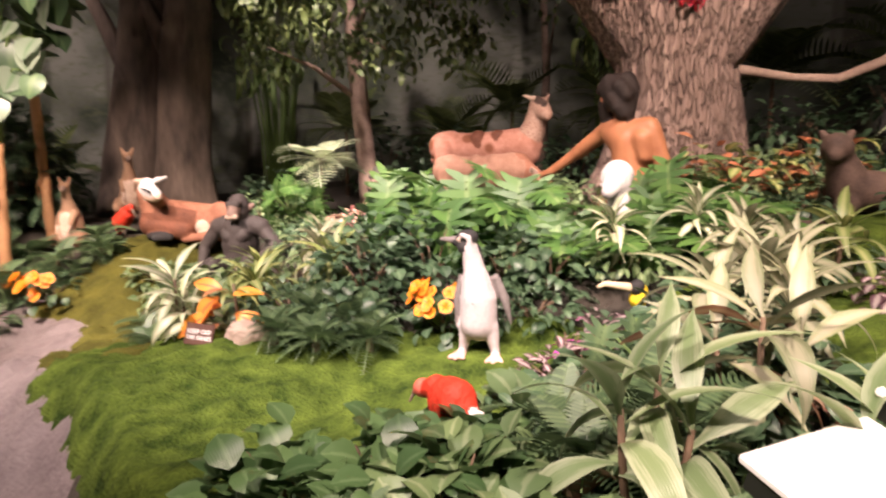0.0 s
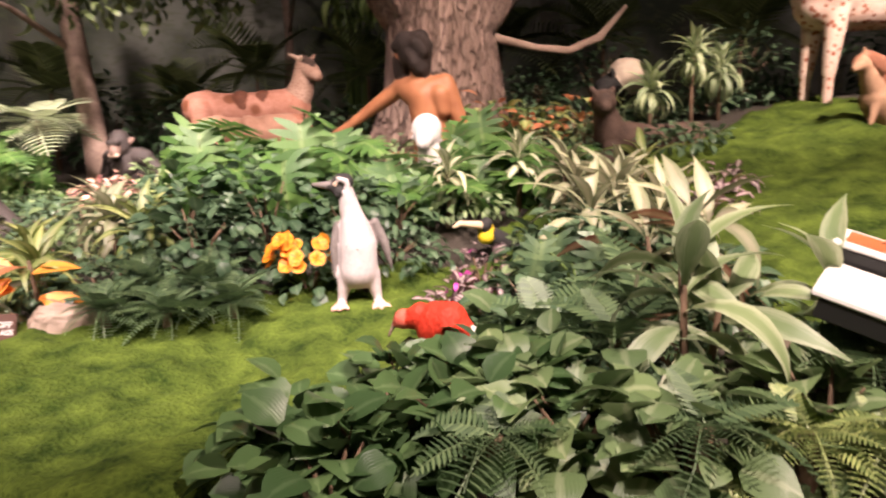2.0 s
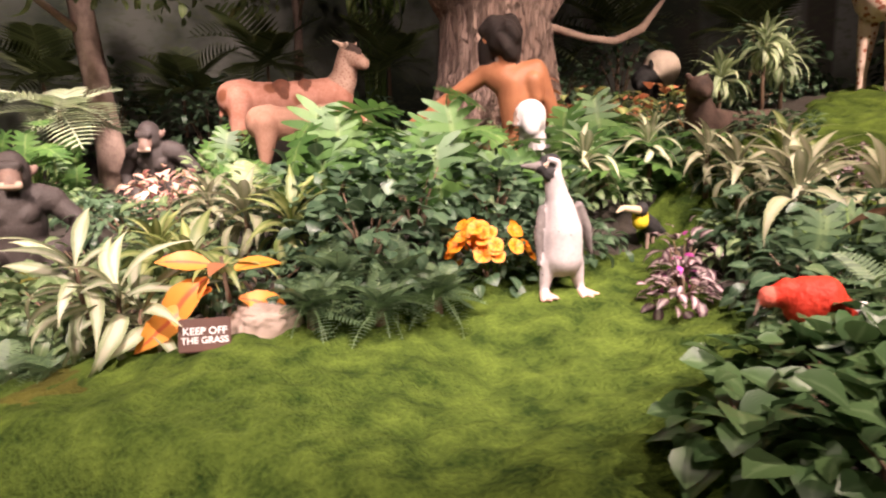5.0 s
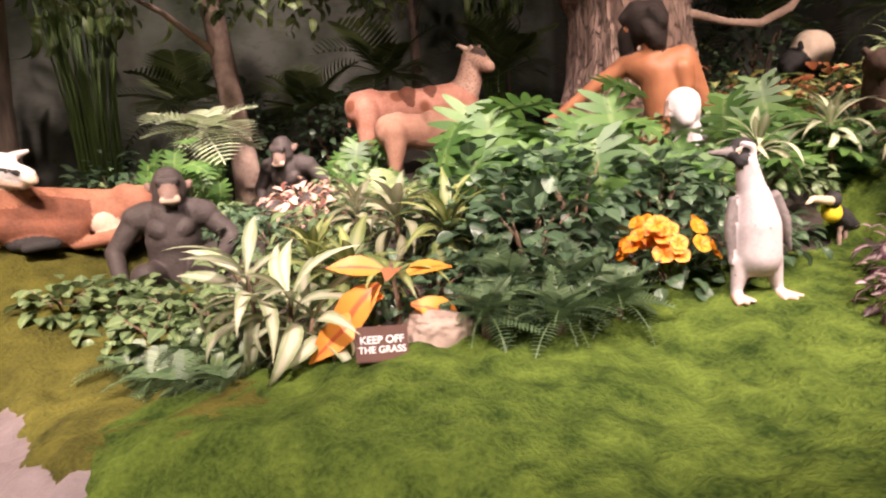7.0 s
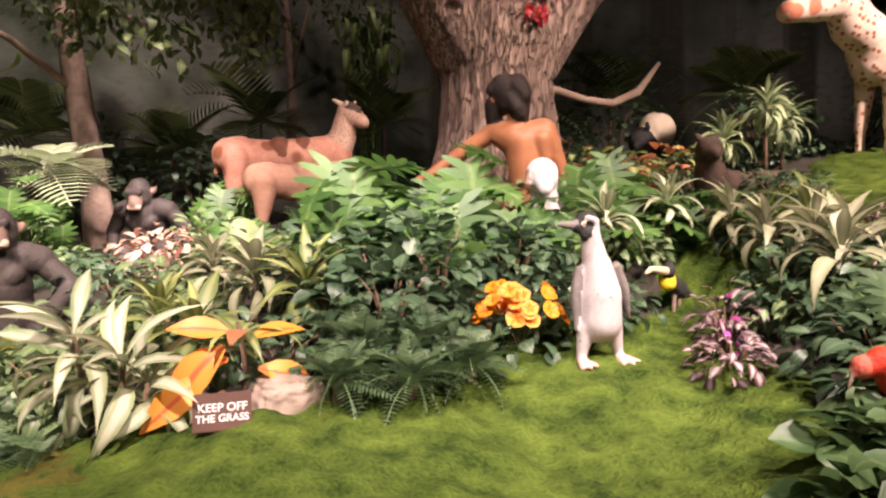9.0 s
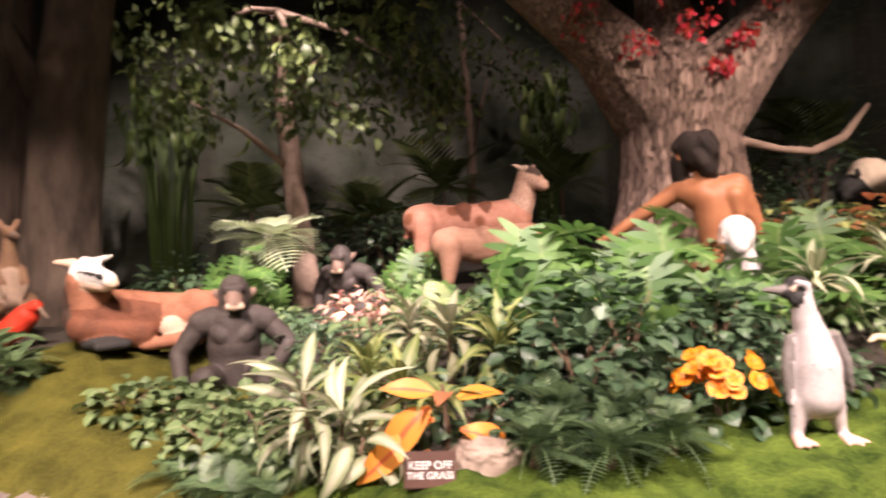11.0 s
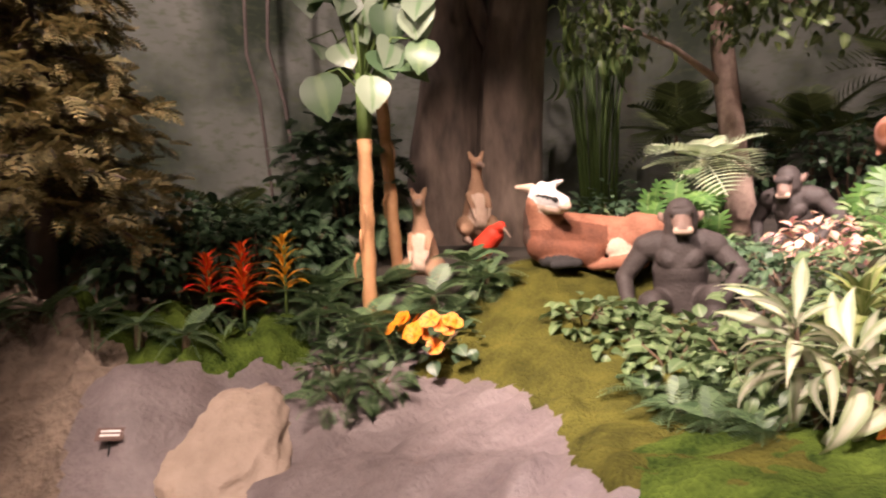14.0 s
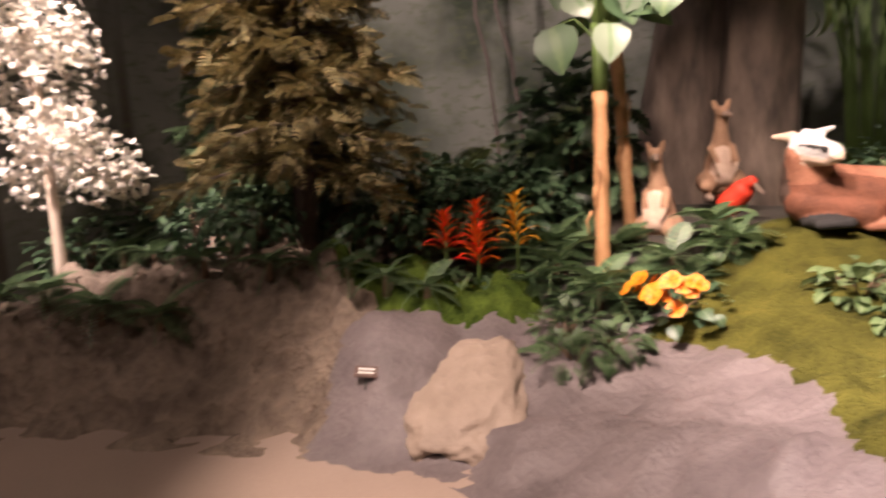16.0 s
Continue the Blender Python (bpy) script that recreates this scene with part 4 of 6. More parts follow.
statue("tapir_statue", "cream and black tapir statue standing under a branch", "statue", [
    ((3.0, 6.66, 1.98), (2.88, 6.62, 1.99), 0.26, 0.25, 0), ((2.78, 6.66, 1.86), (2.55, 6.55, 1.80), 0.22, 0.17, 1), ((2.55, 6.5, 1.80), (2.42, 6.42, 1.70), 0.13, 0.07, 1),
    ((3.02, 6.85, 1.74), (3.02, 6.9, 1.68), 0.24, 0.2, 1), ((3.12, 6.75, 1.66), (3.14, 6.75, 0.90), 0.10, 0.08, 1), ((2.90, 6.62, 1.66), (2.90, 6.6, 0.90), 0.10, 0.08, 1),
    ((2.62, 6.50, 1.70), (2.62, 6.5, 0.90), 0.09, 0.07, 1), ((2.62, 6.44, 2.0), (2.60, 6.42, 2.06), 0.05, 0.03, 1)], [F_CREAM, F_BLACK], pose(2.94, 6.70, 2.03) @ Matrix.Diagonal((0.70, 0.70, 0.76, 1)) @ pose(-2.94, -6.64, -1.98), 0.016)

statue("kangaroo_statue", "tan kangaroo statue sitting beside the horse", "statue", [
    ((3.32, 3.88, 1.86), (3.34, 3.88, 1.84), 0.055, 0.055, 0), ((3.28, 3.86, 1.84), (3.23, 3.84, 1.82), 0.04, 0.025, 0), ((3.34, 3.90, 1.90), (3.36, 3.91, 1.97), 0.022, 0.012, 0),
    ((3.37, 3.88, 1.80), (3.46, 3.89, 1.64), 0.055, 0.09, 0), ((3.46, 3.89, 1.62), (3.68, 3.91, 1.45), 0.10, 0.155, 0), ((3.70, 3.85, 1.42), (3.55, 3.78, 1.33), 0.11, 0.06, 0),
    ((3.42, 3.84, 1.60), (3.36, 3.80, 1.46), 0.035, 0.022, 0), ((3.80, 3.92, 1.36), (4.2, 3.9, 1.34), 0.07, 0.03, 0)], [F_TAN], pose(0, 0, 0), 0.012)
statue("dingo_statue", "red-brown dog-like statue standing under the horse", "statue", [
    ((3.85, 4.25, 1.80), (4.30, 4.3, 1.80), 0.125, 0.12, 0), ((3.80, 4.22, 1.86), (3.62, 4.18, 1.92), 0.085, 0.07, 0), ((3.60, 4.16, 1.93), (3.50, 4.14, 1.90), 0.055, 0.03, 0),
    ((3.90, 4.18, 1.72), (3.90, 4.16, 1.44), 0.055, 0.035, 1), ((3.92, 4.34, 1.72), (3.94, 4.34, 1.44), 0.055, 0.035, 1), ((4.28, 4.22, 1.74), (4.30, 4.2, 1.44), 0.06, 0.035, 1), ((4.3, 4.38, 1.74), (4.32, 4.38, 1.44), 0.06, 0.035, 1)], [F_DEER, F_DARK], pose(0, 0, 0), 0.012)
statue("toucan_statue", "black toucan statue with a yellow breast and pale beak", "statue", [
    ((0.67, 3.62, 0.83), (0.68, 3.64, 0.88), 0.050, 0.045, 1), ((0.66, 3.60, 0.90), (0.67, 3.61, 0.91), 0.040, 0.040, 0), ((0.62, 3.58, 0.905), (0.50, 3.54, 0.925), 0.026, 0.018, 2), ((0.50, 3.54, 0.925), (0.46, 3.53, 0.905), 0.018, 0.010, 2),
    ((0.71, 3.66, 0.83), (0.80, 3.70, 0.78), 0.058, 0.060, 0), ((0.80, 3.70, 0.78), (0.97, 3.76, 0.70), 0.050, 0.022, 0), ((0.75, 3.66, 0.76), (0.74, 3.65, 0.62), 0.014, 0.012, 3), ((0.80, 3.68, 0.76), (0.80, 3.68, 0.62), 0.014, 0.012, 3)],
    [F_BLACK, F_YELLOW, F_BEAK, F_NECK], pose(0, 0, 0), 0.007, 4)
statue("scarlet_bird_statue", "scarlet bird statue crouching among dark leaves", "statue", [
    ((0.10, 1.92, 0.83), (0.18, 1.92, 0.84), 0.088, 0.085, 0), ((0.18, 1.92, 0.84), (0.28, 1.94, 0.80), 0.080, 0.035, 0), ((0.28, 1.94, 0.81), (0.34, 1.95, 0.83), 0.03, 0.014, 2),
    ((0.03, 1.90, 0.86), (-0.02, 1.88, 0.85), 0.055, 0.036, 0), ((-0.04, 1.87, 0.85), (-0.05, 1.865, 0.85), 0.040, 0.038, 1), ((-0.075, 1.85, 0.84), (-0.095, 1.83, 0.79), 0.014, 0.008, 3),
    ((0.10, 1.92, 0.78), (0.10, 1.92, 0.52), 0.016, 0.014, 1), ((0.17, 1.93, 0.78), (0.17, 1.93, 0.52), 0.016, 0.014, 1)],
    [F_SCARLET, F_ROSE, F_WHITE, F_NECK], pose(0.14, 1.91, 0.815, 0, 0, -41) @ Matrix.Diagonal((0.70, 0.85, 0.92, 1)) @ pose(-0.14, -1.91, -0.83), 0.008, 4, "scarlet birds")
statue("scarlet_bird_statue", "small scarlet bird statue standing before the sitting antelope", "statue", [
    ((-4.24, 4.84, 1.02), (-4.16, 4.84, 1.10), 0.085, 0.075, 0), ((-4.15, 4.83, 1.13), (-4.09, 4.82, 1.16), 0.045, 0.042, 0), ((-4.07, 4.81, 1.155), (-4.0, 4.79, 1.08), 0.016, 0.008, 1),
    ((-4.26, 4.85, 1.0), (-4.30, 4.86, 0.92), 0.06, 0.03, 0), ((-4.2, 4.83, 0.98), (-4.2, 4.83, 0.78), 0.014, 0.012, 1)], [F_SCARLET, F_NECK], pose(0, 0, 0), 0.009, 4, "scarlet birds")


def wallaby(m, label):
    statue("wallaby_statue", label, "statue", [
        ((0, 0.04, 0.14), (0.0, 0.02, 0.30), 0.125, 0.10, 0), ((0, 0.02, 0.30), (0, -0.02, 0.48), 0.095, 0.055, 0), ((0.0, -0.045, 0.18), (0, -0.05, 0.34), 0.085, 0.06, 1),
        ((0, -0.03, 0.50), (0, -0.04, 0.60), 0.048, 0.045, 0), ((0.0, -0.05, 0.63), (0.0, -0.07, 0.635), 0.050, 0.045, 0), ((0.015, -0.10, 0.615), (0.03, -0.14, 0.605), 0.032, 0.022, 2),
        ((0.035, -0.04, 0.67), (0.055, -0.04, 0.72), 0.026, 0.016, 0), ((-0.035, -0.04, 0.67), (-0.055, -0.04, 0.72), 0.026, 0.016, 0),
        ((0.07, -0.03, 0.38), (0.08, -0.12, 0.28), 0.032, 0.022, 0), ((-0.07, -0.03, 0.38), (-0.06, -0.12, 0.28), 0.032, 0.022, 0), ((0.08, -0.12, 0.28), (0.06, -0.15, 0.20), 0.02, 0.014, 1), ((-0.06, -0.12, 0.28), (-0.05, -0.15, 0.20), 0.02, 0.014, 1),
        ((0.09, 0.0, 0.14), (0.11, -0.10, 0.12), 0.085, 0.06, 0), ((-0.09, 0.0, 0.14), (-0.11, -0.10, 0.12), 0.085, 0.06, 0), ((0.11, -0.02, 0.03), (0.11, -0.20, 0.02), 0.03, 0.024, 2), ((-0.11, -0.02, 0.03), (-0.11, -0.20, 0.02), 0.03, 0.024, 2),
        ((0, 0.12, 0.10), (0.05, 0.4, 0.03), 0.06, 0.025, 0)], [F_TAN, F_PALE, F_NECK], m, 0.010, 5, "wallabies")


wallaby(pose(-4.50, 5.24, 1.02, 0, 0, 40), "brown wallaby statue sitting upright with a pale belly")
wallaby(pose(-4.64, 4.62, 0.74, 0, 0, 15), "brown wallaby statue half hidden behind a palm stalk")
statue("antelope_statue", "chestnut antelope statue with a black and white face lying on moss", "statue", [
    ((-3.62, 4.70, 1.36), (-3.58, 4.67, 1.37), 0.075, 0.072, 2), ((-3.55, 4.65, 1.355), (-3.42, 4.60, 1.32), 0.070, 0.048, 2), ((-3.58, 4.605, 1.37), (-3.44, 4.56, 1.335), 0.017, 0.015, 3),
    ((-3.42, 4.60, 1.30), (-3.39, 4.59, 1.29), 0.040, 0.034, 4), ((-3.60, 4.69, 1.43), (-3.50, 4.66, 1.42), 0.035, 0.02, 2), ((-3.68, 4.72, 1.42), (-3.80, 4.74, 1.43), 0.035, 0.018, 4), ((-3.56, 4.76, 1.43), (-3.50, 4.82, 1.46), 0.03, 0.016, 2),
    ((-3.62, 4.71, 1.31), (-3.60, 4.80, 1.14), 0.098, 0.145, 0), ((-3.56, 4.655, 1.305), (-3.45, 4.615, 1.275), 0.055, 0.040, 4), ((-3.67, 4.76, 1.24), (-3.66, 4.80, 1.10), 0.09, 0.12, 1), ((-3.60, 4.80, 1.09), (-3.25, 4.95, 1.04), 0.155, 0.130, 5), ((-3.25, 4.95, 1.04), (-3.0, 5.07, 1.05), 0.130, 0.165, 0), ((-3.50, 4.86, 1.14), (-3.15, 5.02, 1.10), 0.11, 0.10, 0),
    ((-3.67, 4.76, 1.08), (-3.63, 4.75, 1.02), 0.10, 0.09, 1), ((-3.16, 4.90, 1.0), (-3.10, 4.92, 0.95), 0.085, 0.08, 4), ((-3.62, 4.72, 1.02), (-3.32, 4.82, 0.96), 0.105, 0.09, 5), ((-3.05, 5.0, 1.12), (-3.0, 5.0, 1.1), 0.11, 0.11, 0),
    ((-3.58, 4.68, 0.93), (-3.35, 4.66, 0.92), 0.05, 0.034, 3), ((-3.35, 4.66, 0.92), (-3.50, 4.62, 0.905), 0.032, 0.028, 3), ((-3.0, 4.88, 0.92), (-3.3, 4.78, 0.89), 0.06, 0.034, 0)],
    [F_DEER, F_DARK, F_WHITE, F_BLACK, F_PALE, F_CHEST], pose(-0.10, -0.04, 0.0), 0.011, 4)


# ---- plants ----
rng = random.Random(7)
GOLD = 2.39996


def strap_plant(x, y, label, mat_key, mat, blades, n=18, size=0.42, lift=0.0, low=-10, high=78, stem=0.0, group="strap-leaved plants", dz=0.0):
    """A rosette of long arching leaves on a short stem."""
    base = on(x, y, dz)
    ob = thing("strap_leaf_plant", label, "plant", Matrix.Translation(base), group)
    top = stem + lift
    if top > 0.02:
        part("stem", tube_mesh("stem", [(0, 0, -0.03), (rng.uniform(-0.02, 0.02), 0, top * 0.5), (0, 0, top)], [0.02, 0.016, 0.013], M_BROWNSTEM, 7), ob)
    meshes = leaf_meshes(mat_key, blades, mat)
    for i in range(n):
        t = i / max(n - 1, 1)
        el = radians(high + (low - high) * t + rng.uniform(-9, 9))
        m = aim((0, 0, max(0.0, top - 0.10 * t * (1 if top > 0.1 else 0)) + 0.02), i * GOLD + rng.uniform(-0.3, 0.3), el, size * rng.uniform(0.72, 1.08) * (0.8 + 0.2 * math.sin(math.pi * t)), rng.uniform(-0.5, 0.5))
        part("leaf", meshes[0 if t < 0.35 else (1 if t < 0.75 else 2) % len(meshes)], ob, m)
    return ob


def bush(x, y, label, mat_key, mat, blades, n=70, r=0.3, tall=0.4, size=0.09, name="leafy_bush", category="bush", singles=True, group="", stems=6, dz=0.0, jitter=0.25):
    """A mound of leaves on thin branching stems, the leaves turned outwards and drooping."""
    base = on(x, y, dz)
    ob = thing(name, label, category, Matrix.Translation(base), group)
    v, f = [], []
    for i in range(stems):
        a, q = i * GOLD, r * rng.uniform(0.3, 0.7)
        tv, tf = tube_arrays([(0, 0, -0.03), (q * 0.5 * math.cos(a), q * 0.5 * math.sin(a), tall * 0.45), (q * math.cos(a), q * math.sin(a), tall * rng.uniform(0.6, 0.85))], [0.010, 0.007, 0.003], 5)
        f += [tuple(j + len(v) for j in q_) for q_ in tf]
        v += tv
    part("branchwork", mesh_of("branchwork", v, f, M_BROWNSTEM), ob, kind="stuff")
    poses = []
    for i in range(n):
        a = i * GOLD + rng.uniform(-0.3, 0.3)
        u = 1 - (i + 0.5) / n * 1.05
        s = math.sqrt(max(0.02, 1 - u * u)) if u > 0 else 1
        q = rng.uniform(0.62, 1.06)
        lump = 1 + jitter * noise.noise((x * 3 + math.cos(a) * 1.5, y * 3 + math.sin(a) * 1.5, u * 2))
        p = (r * s * q * lump * math.cos(a), r * s * q * lump * math.sin(a), max(0.02, tall * (0.15 + 0.85 * max(u, 0) ** 0.8) * q * lump))
        el = radians(65 * max(u, 0) - 25) + rng.uniform(-0.5, 0.5)
        poses.append(aim(p, a - math.pi / 2 + rng.uniform(-0.8, 0.8), el, size * rng.uniform(0.65, 1.25), rng.uniform(-0.6, 0.6)))
    if singles:
        meshes = leaf_meshes(mat_key, blades, mat)
        for i, m in enumerate(poses):
            part("leaf", meshes[i % len(meshes)], ob, m)
    else:
        part("foliage", soup("foliage", blades, poses, mat), ob, kind="stuff")
    return ob


def fern(x, y, label, n=12, size=0.38, mat=None, key="fern", templates=None, tall=0.05, name="fern", dz=0.0, low=2, high=62):
    mat, templates = mat or L_FERN, templates or T_FROND
    base = on(x, y, dz)
    ob = thing(name, label, "fern" if name == "fern" else "plant", Matrix.Translation(base), "ferns" if name == "fern" else "")
    part("crown", tube_mesh("crown", [(0, 0, -0.03), (0, 0, tall)], [0.03, 0.018], M_BROWNSTEM, 7), ob)
    meshes = leaf_meshes(key, templates, mat)
    for i in range(n):
        t = i / n
        part("frond", meshes[i % len(meshes)], ob, aim((0, 0, tall), i * GOLD + rng.uniform(-0.2, 0.2), radians(high + (low - high) * t + rng.uniform(-8, 8)), size * rng.uniform(0.7, 1.1), rng.uniform(-0.3, 0.3)))
    return ob


def split_plant(x, y, label, n=10, size=0.30, tall=0.35, key="split", mat=None, dz=0.0, spread=0.25):
    """Large cut leaves, each at the end of a bent stalk."""
    base = on(x, y, dz)
    ob = thing("split_leaf_plant", label, "plant", Matrix.Translation(base), "split-leaved plants")
    meshes = leaf_meshes(key, T_SPLIT, mat or L_BRIGHT)
    for i in range(n):
        a, t = i * GOLD, (i + 0.5) / n
        q = spread * math.sqrt(t) * rng.uniform(0.8, 1.2)
        h = tall * (1.1 - 0.55 * t) * rng.uniform(0.85, 1.15)
        p = (q * math.cos(a), q * math.sin(a), h)
        part("stalk", tube_mesh("stalk", [(0, 0, -0.03), (p[0] * 0.4, p[1] * 0.4, h * 0.65), p], [0.008, 0.007, 0.005], M_STEM, 6), ob)
        turn = math.pi + 0.75 * math.cos(a) + rng.uniform(-0.45, 0.45)
        rise = radians(rng.uniform(-10, 25)) if i % 5 == 0 else radians(-48 - 26 * t + rng.uniform(-14, 14))
        part("leaf", meshes[i % 2], ob, aim(p, turn, rise, size * rng.uniform(0.8, 1.2), rng.uniform(-0.4, 0.4)))
    return ob


def flower_mesh(key, mat, petals=5):
    v, f, u = blade((0.14, 0.42, 0.60, 0.62, 0.46, 0.14), 0.55, -0.08)
    poses = [aim((0, 0, 0), i * 2 * math.pi / petals, radians(38), 1.0) for i in range(petals)]
    if key not in LEAF_MESHES:
        LEAF_MESHES[key] = [soup(key, [(v, f, u)], poses, mat)]
    return LEAF_MESHES[key][0]


def flowering(x, y, label, n=14, r=0.17, tall=0.40, size=0.062, low=0.12, dz=0.0, facing=-1.9):
    ob = bush(x, y, label, "dark_leaf", L_DARK, B_HEART, 46, r, tall * 0.72, 0.085, "flowering_plant", "flower", dz=dz)
    me = flower_mesh("orange_flower", L_YELLOW)
    for i in range(n):
        a = facing + rng.uniform(-1.5, 1.5)
        h = low + (tall - low) * rng.random() ** 0.6
        q = r * rng.uniform(0.55, 1.05)
        p = Vector((q * math.cos(a), q * math.sin(a), h))
        part("stalk", tube_mesh("stalk", [(p.x * 0.3, p.y * 0.3, h * 0.4), tuple(p)], [0.004, 0.003], M_STEM, 5), ob)
        turn = Vector((math.cos(a) * 0.8, math.sin(a) * 0.8 - 0.3, 0.75)).to_track_quat("Z", "Y").to_matrix().to_4x4()
        s = size * rng.uniform(0.75, 1.15)
        part("flower", me, ob, Matrix.Translation(p) @ turn @ Matrix.Diagonal((s, s, s, 1)), "orange-yellow open flower")
    return ob


def bark(name, colour, second, stretch=0.16, scale=14, depth=0.05):
    m = material(name, colour, second, 0.9, scale * 3, 0.55, 0.9, scale)
    nt = m.node_tree
    for q in [w for w in nt.nodes if w.type == "TEX_NOISE"]:
        mp = nt.nodes.new("ShaderNodeMapping")
        mp.inputs["Scale"].default_value = (1, 1, stretch)
        old = q.inputs["Vector"].links[0].from_socket
        nt.links.new(old, mp.inputs["Vector"])
        nt.links.new(mp.outputs[0], q.inputs["Vector"])
    for q in [w for w in nt.nodes if w.type == "BUMP"]:
        q.inputs["Distance"].default_value = depth
    return m


M_BIGBARK = bark("furrowed_pale_bark", (0.44, 0.31, 0.255), (0.16, 0.10, 0.08), 0.10, 16, 0.06)
nt = M_BIGBARK.node_tree  # long plates parted by dark cracks
crack, stretch, edge_ = nt.nodes.new("ShaderNodeTexVoronoi"), nt.nodes.new("ShaderNodeMapping"), nt.nodes.new("ShaderNodeMapRange")
crack.feature = "DISTANCE_TO_EDGE"
crack.inputs["Scale"].default_value = 26.0
stretch.inputs["Scale"].default_value = (1, 1, 0.17)
edge_.inputs["From Max"].default_value = 0.13
coords = next(q for q in nt.nodes if q.type == "TEX_COORD")
wobbly = nt.nodes.new("ShaderNodeMix")
wobbly.data_type, wobbly.blend_type = "RGBA", "ADD"
wobbly.inputs["Factor"].default_value = 0.16
nt.links.new(coords.outputs["Object"], wobbly.inputs["A"])
nt.links.new(next(q for q in nt.nodes if q.type == "TEX_NOISE").outputs["Color"], wobbly.inputs["B"])
nt.links.new(wobbly.outputs["Result"], stretch.inputs["Vector"])
nt.links.new(stretch.outputs[0], crack.inputs["Vector"])
nt.links.new(crack.outputs["Distance"], edge_.inputs["Value"])
shade = nt.nodes.new("ShaderNodeMix")
shade.data_type = "RGBA"
shade.inputs["A"].default_value = (0.17, 0.11, 0.088, 1)
principled = nt.nodes["Principled BSDF"]
nt.links.new(principled.inputs["Base Color"].links[0].from_socket, shade.inputs["B"])
nt.links.new(edge_.outputs[0], shade.inputs["Factor"])
nt.links.new(shade.outputs["Result"], principled.inputs["Base Color"])
plates = nt.nodes.new("ShaderNodeBump")
plates.inputs["Strength"].default_value, plates.inputs["Distance"].default_value = 0.9, 0.05
nt.links.new(edge_.outputs[0], plates.inputs["Height"])
nt.links.new(principled.inputs["Normal"].links[0].from_socket, plates.inputs["Normal"])
nt.links.new(plates.outputs[0], principled.inputs["Normal"])
M_FLUTED = bark("blotched_dark_bark", (0.17, 0.125, 0.098), (0.030, 0.023, 0.020), 0.35, 4, 0.04)


def trunk_mesh(name, points, radii, mat, seg=56, ridges=17, deep=0.05, seed=0.0, flare=0.0):
    """A tapered trunk with furrows running up it and roots that spread at its foot."""
    pts, rad = [], []
    for i in range(len(points) - 1):
        for k in range(7):
            t = k / 7
            pts.append(Vector(points[i]).lerp(Vector(points[i + 1]), t))
            rad.append(radii[i] + (radii[i + 1] - radii[i]) * t)
    pts.append(Vector(points[-1]))
    rad.append(radii[-1])
    v, f = tube_arrays(pts, rad, seg)
    z0 = pts[0].z
    for i, p in enumerate(v):
        c = pts[i // seg]
        w = 2 * math.pi * (i % seg) / seg
        k = 1 + deep * math.sin(ridges * w + 2.5 * fractal(w * 1.3, p.z * 0.9, seed)) + deep * 1.6 * fractal(math.cos(w) * 4 + seed, math.sin(w) * 4, p.z * 1.6)
        k += flare * math.exp(-(c.z - z0) / 0.22) * (0.7 + 0.6 * math.sin(5 * w + seed))
        v[i] = c + (p - c) * k
    return mesh_of(name, v, f, mat)


def crown(parent, name, blobs, mat, templates, per, size, label="", droop=-0.5, seed=3):
    """Leaves hung in clumps: blobs are (centre, radius) relative to the parent."""
    q, poses = random.Random(seed), []
    for c, r in blobs:
        for _ in range(per):
            d = Vector((q.gauss(0, 1), q.gauss(0, 1), q.gauss(0, 0.8)))
            d = d.normalized() * r * q.random() ** 0.45
            poses.append(aim(Vector(c) + d, q.uniform(0, 6.28), droop + q.uniform(-0.6, 0.6), size * q.uniform(0.6, 1.3), q.uniform(-0.7, 0.7)))
    part(name, soup(name, templates, poses, mat), parent, label=label, kind="stuff")


# the great tree with its two limbs and a low branch
tree = thing("large_tree", "large forked tree with furrowed bark and red leaves", "tree", Matrix.Translation((0.86, 6.35, 1.40)))
part("trunk", trunk_mesh("trunk", [(0, 0, -0.2), (0.0, 0, 0.5), (-0.02, 0, 1.0), (0.02, 0, 1.55)], [0.66, 0.56, 0.52, 0.62], M_BIGBARK, 72, 21, 0.035, 1.0, 0.35), tree)
part("limb", trunk_mesh("limb", [(-0.15, 0, 1.25), (-0.75, -0.15, 1.85), (-1.65, -0.4, 2.45), (-2.7, -0.6, 3.1)], [0.46, 0.30, 0.22, 0.14], M_BIGBARK, 40, 13, 0.04, 2.0), tree)
part("limb", trunk_mesh("limb", [(0.15, 0, 1.25), (0.75, -0.1, 1.9), (1.35, -0.3, 2.6), (2.1, -0.4, 3.5)], [0.46, 0.30, 0.24, 0.15], M_BIGBARK, 40, 13, 0.04, 3.0), tree)
part("limb", trunk_mesh("limb", [(0.0, 0.1, 1.3), (0.02, 0.3, 2.2), (-0.1, 0.5, 3.4)], [0.42, 0.26, 0.17], M_BIGBARK, 32, 11, 0.04, 4.0), tree)
part("branch", tube_mesh("branch", [(0.4, -0.1, 0.98), (0.95, 0.0, 0.88), (1.3, 0.05, 0.86), (1.65, 0.1, 1.0), (1.95, 0.15, 1.32)], [0.05, 0.035, 0.04, 0.045, 0.02], M_BARK, 9, wobble=0.3), tree)
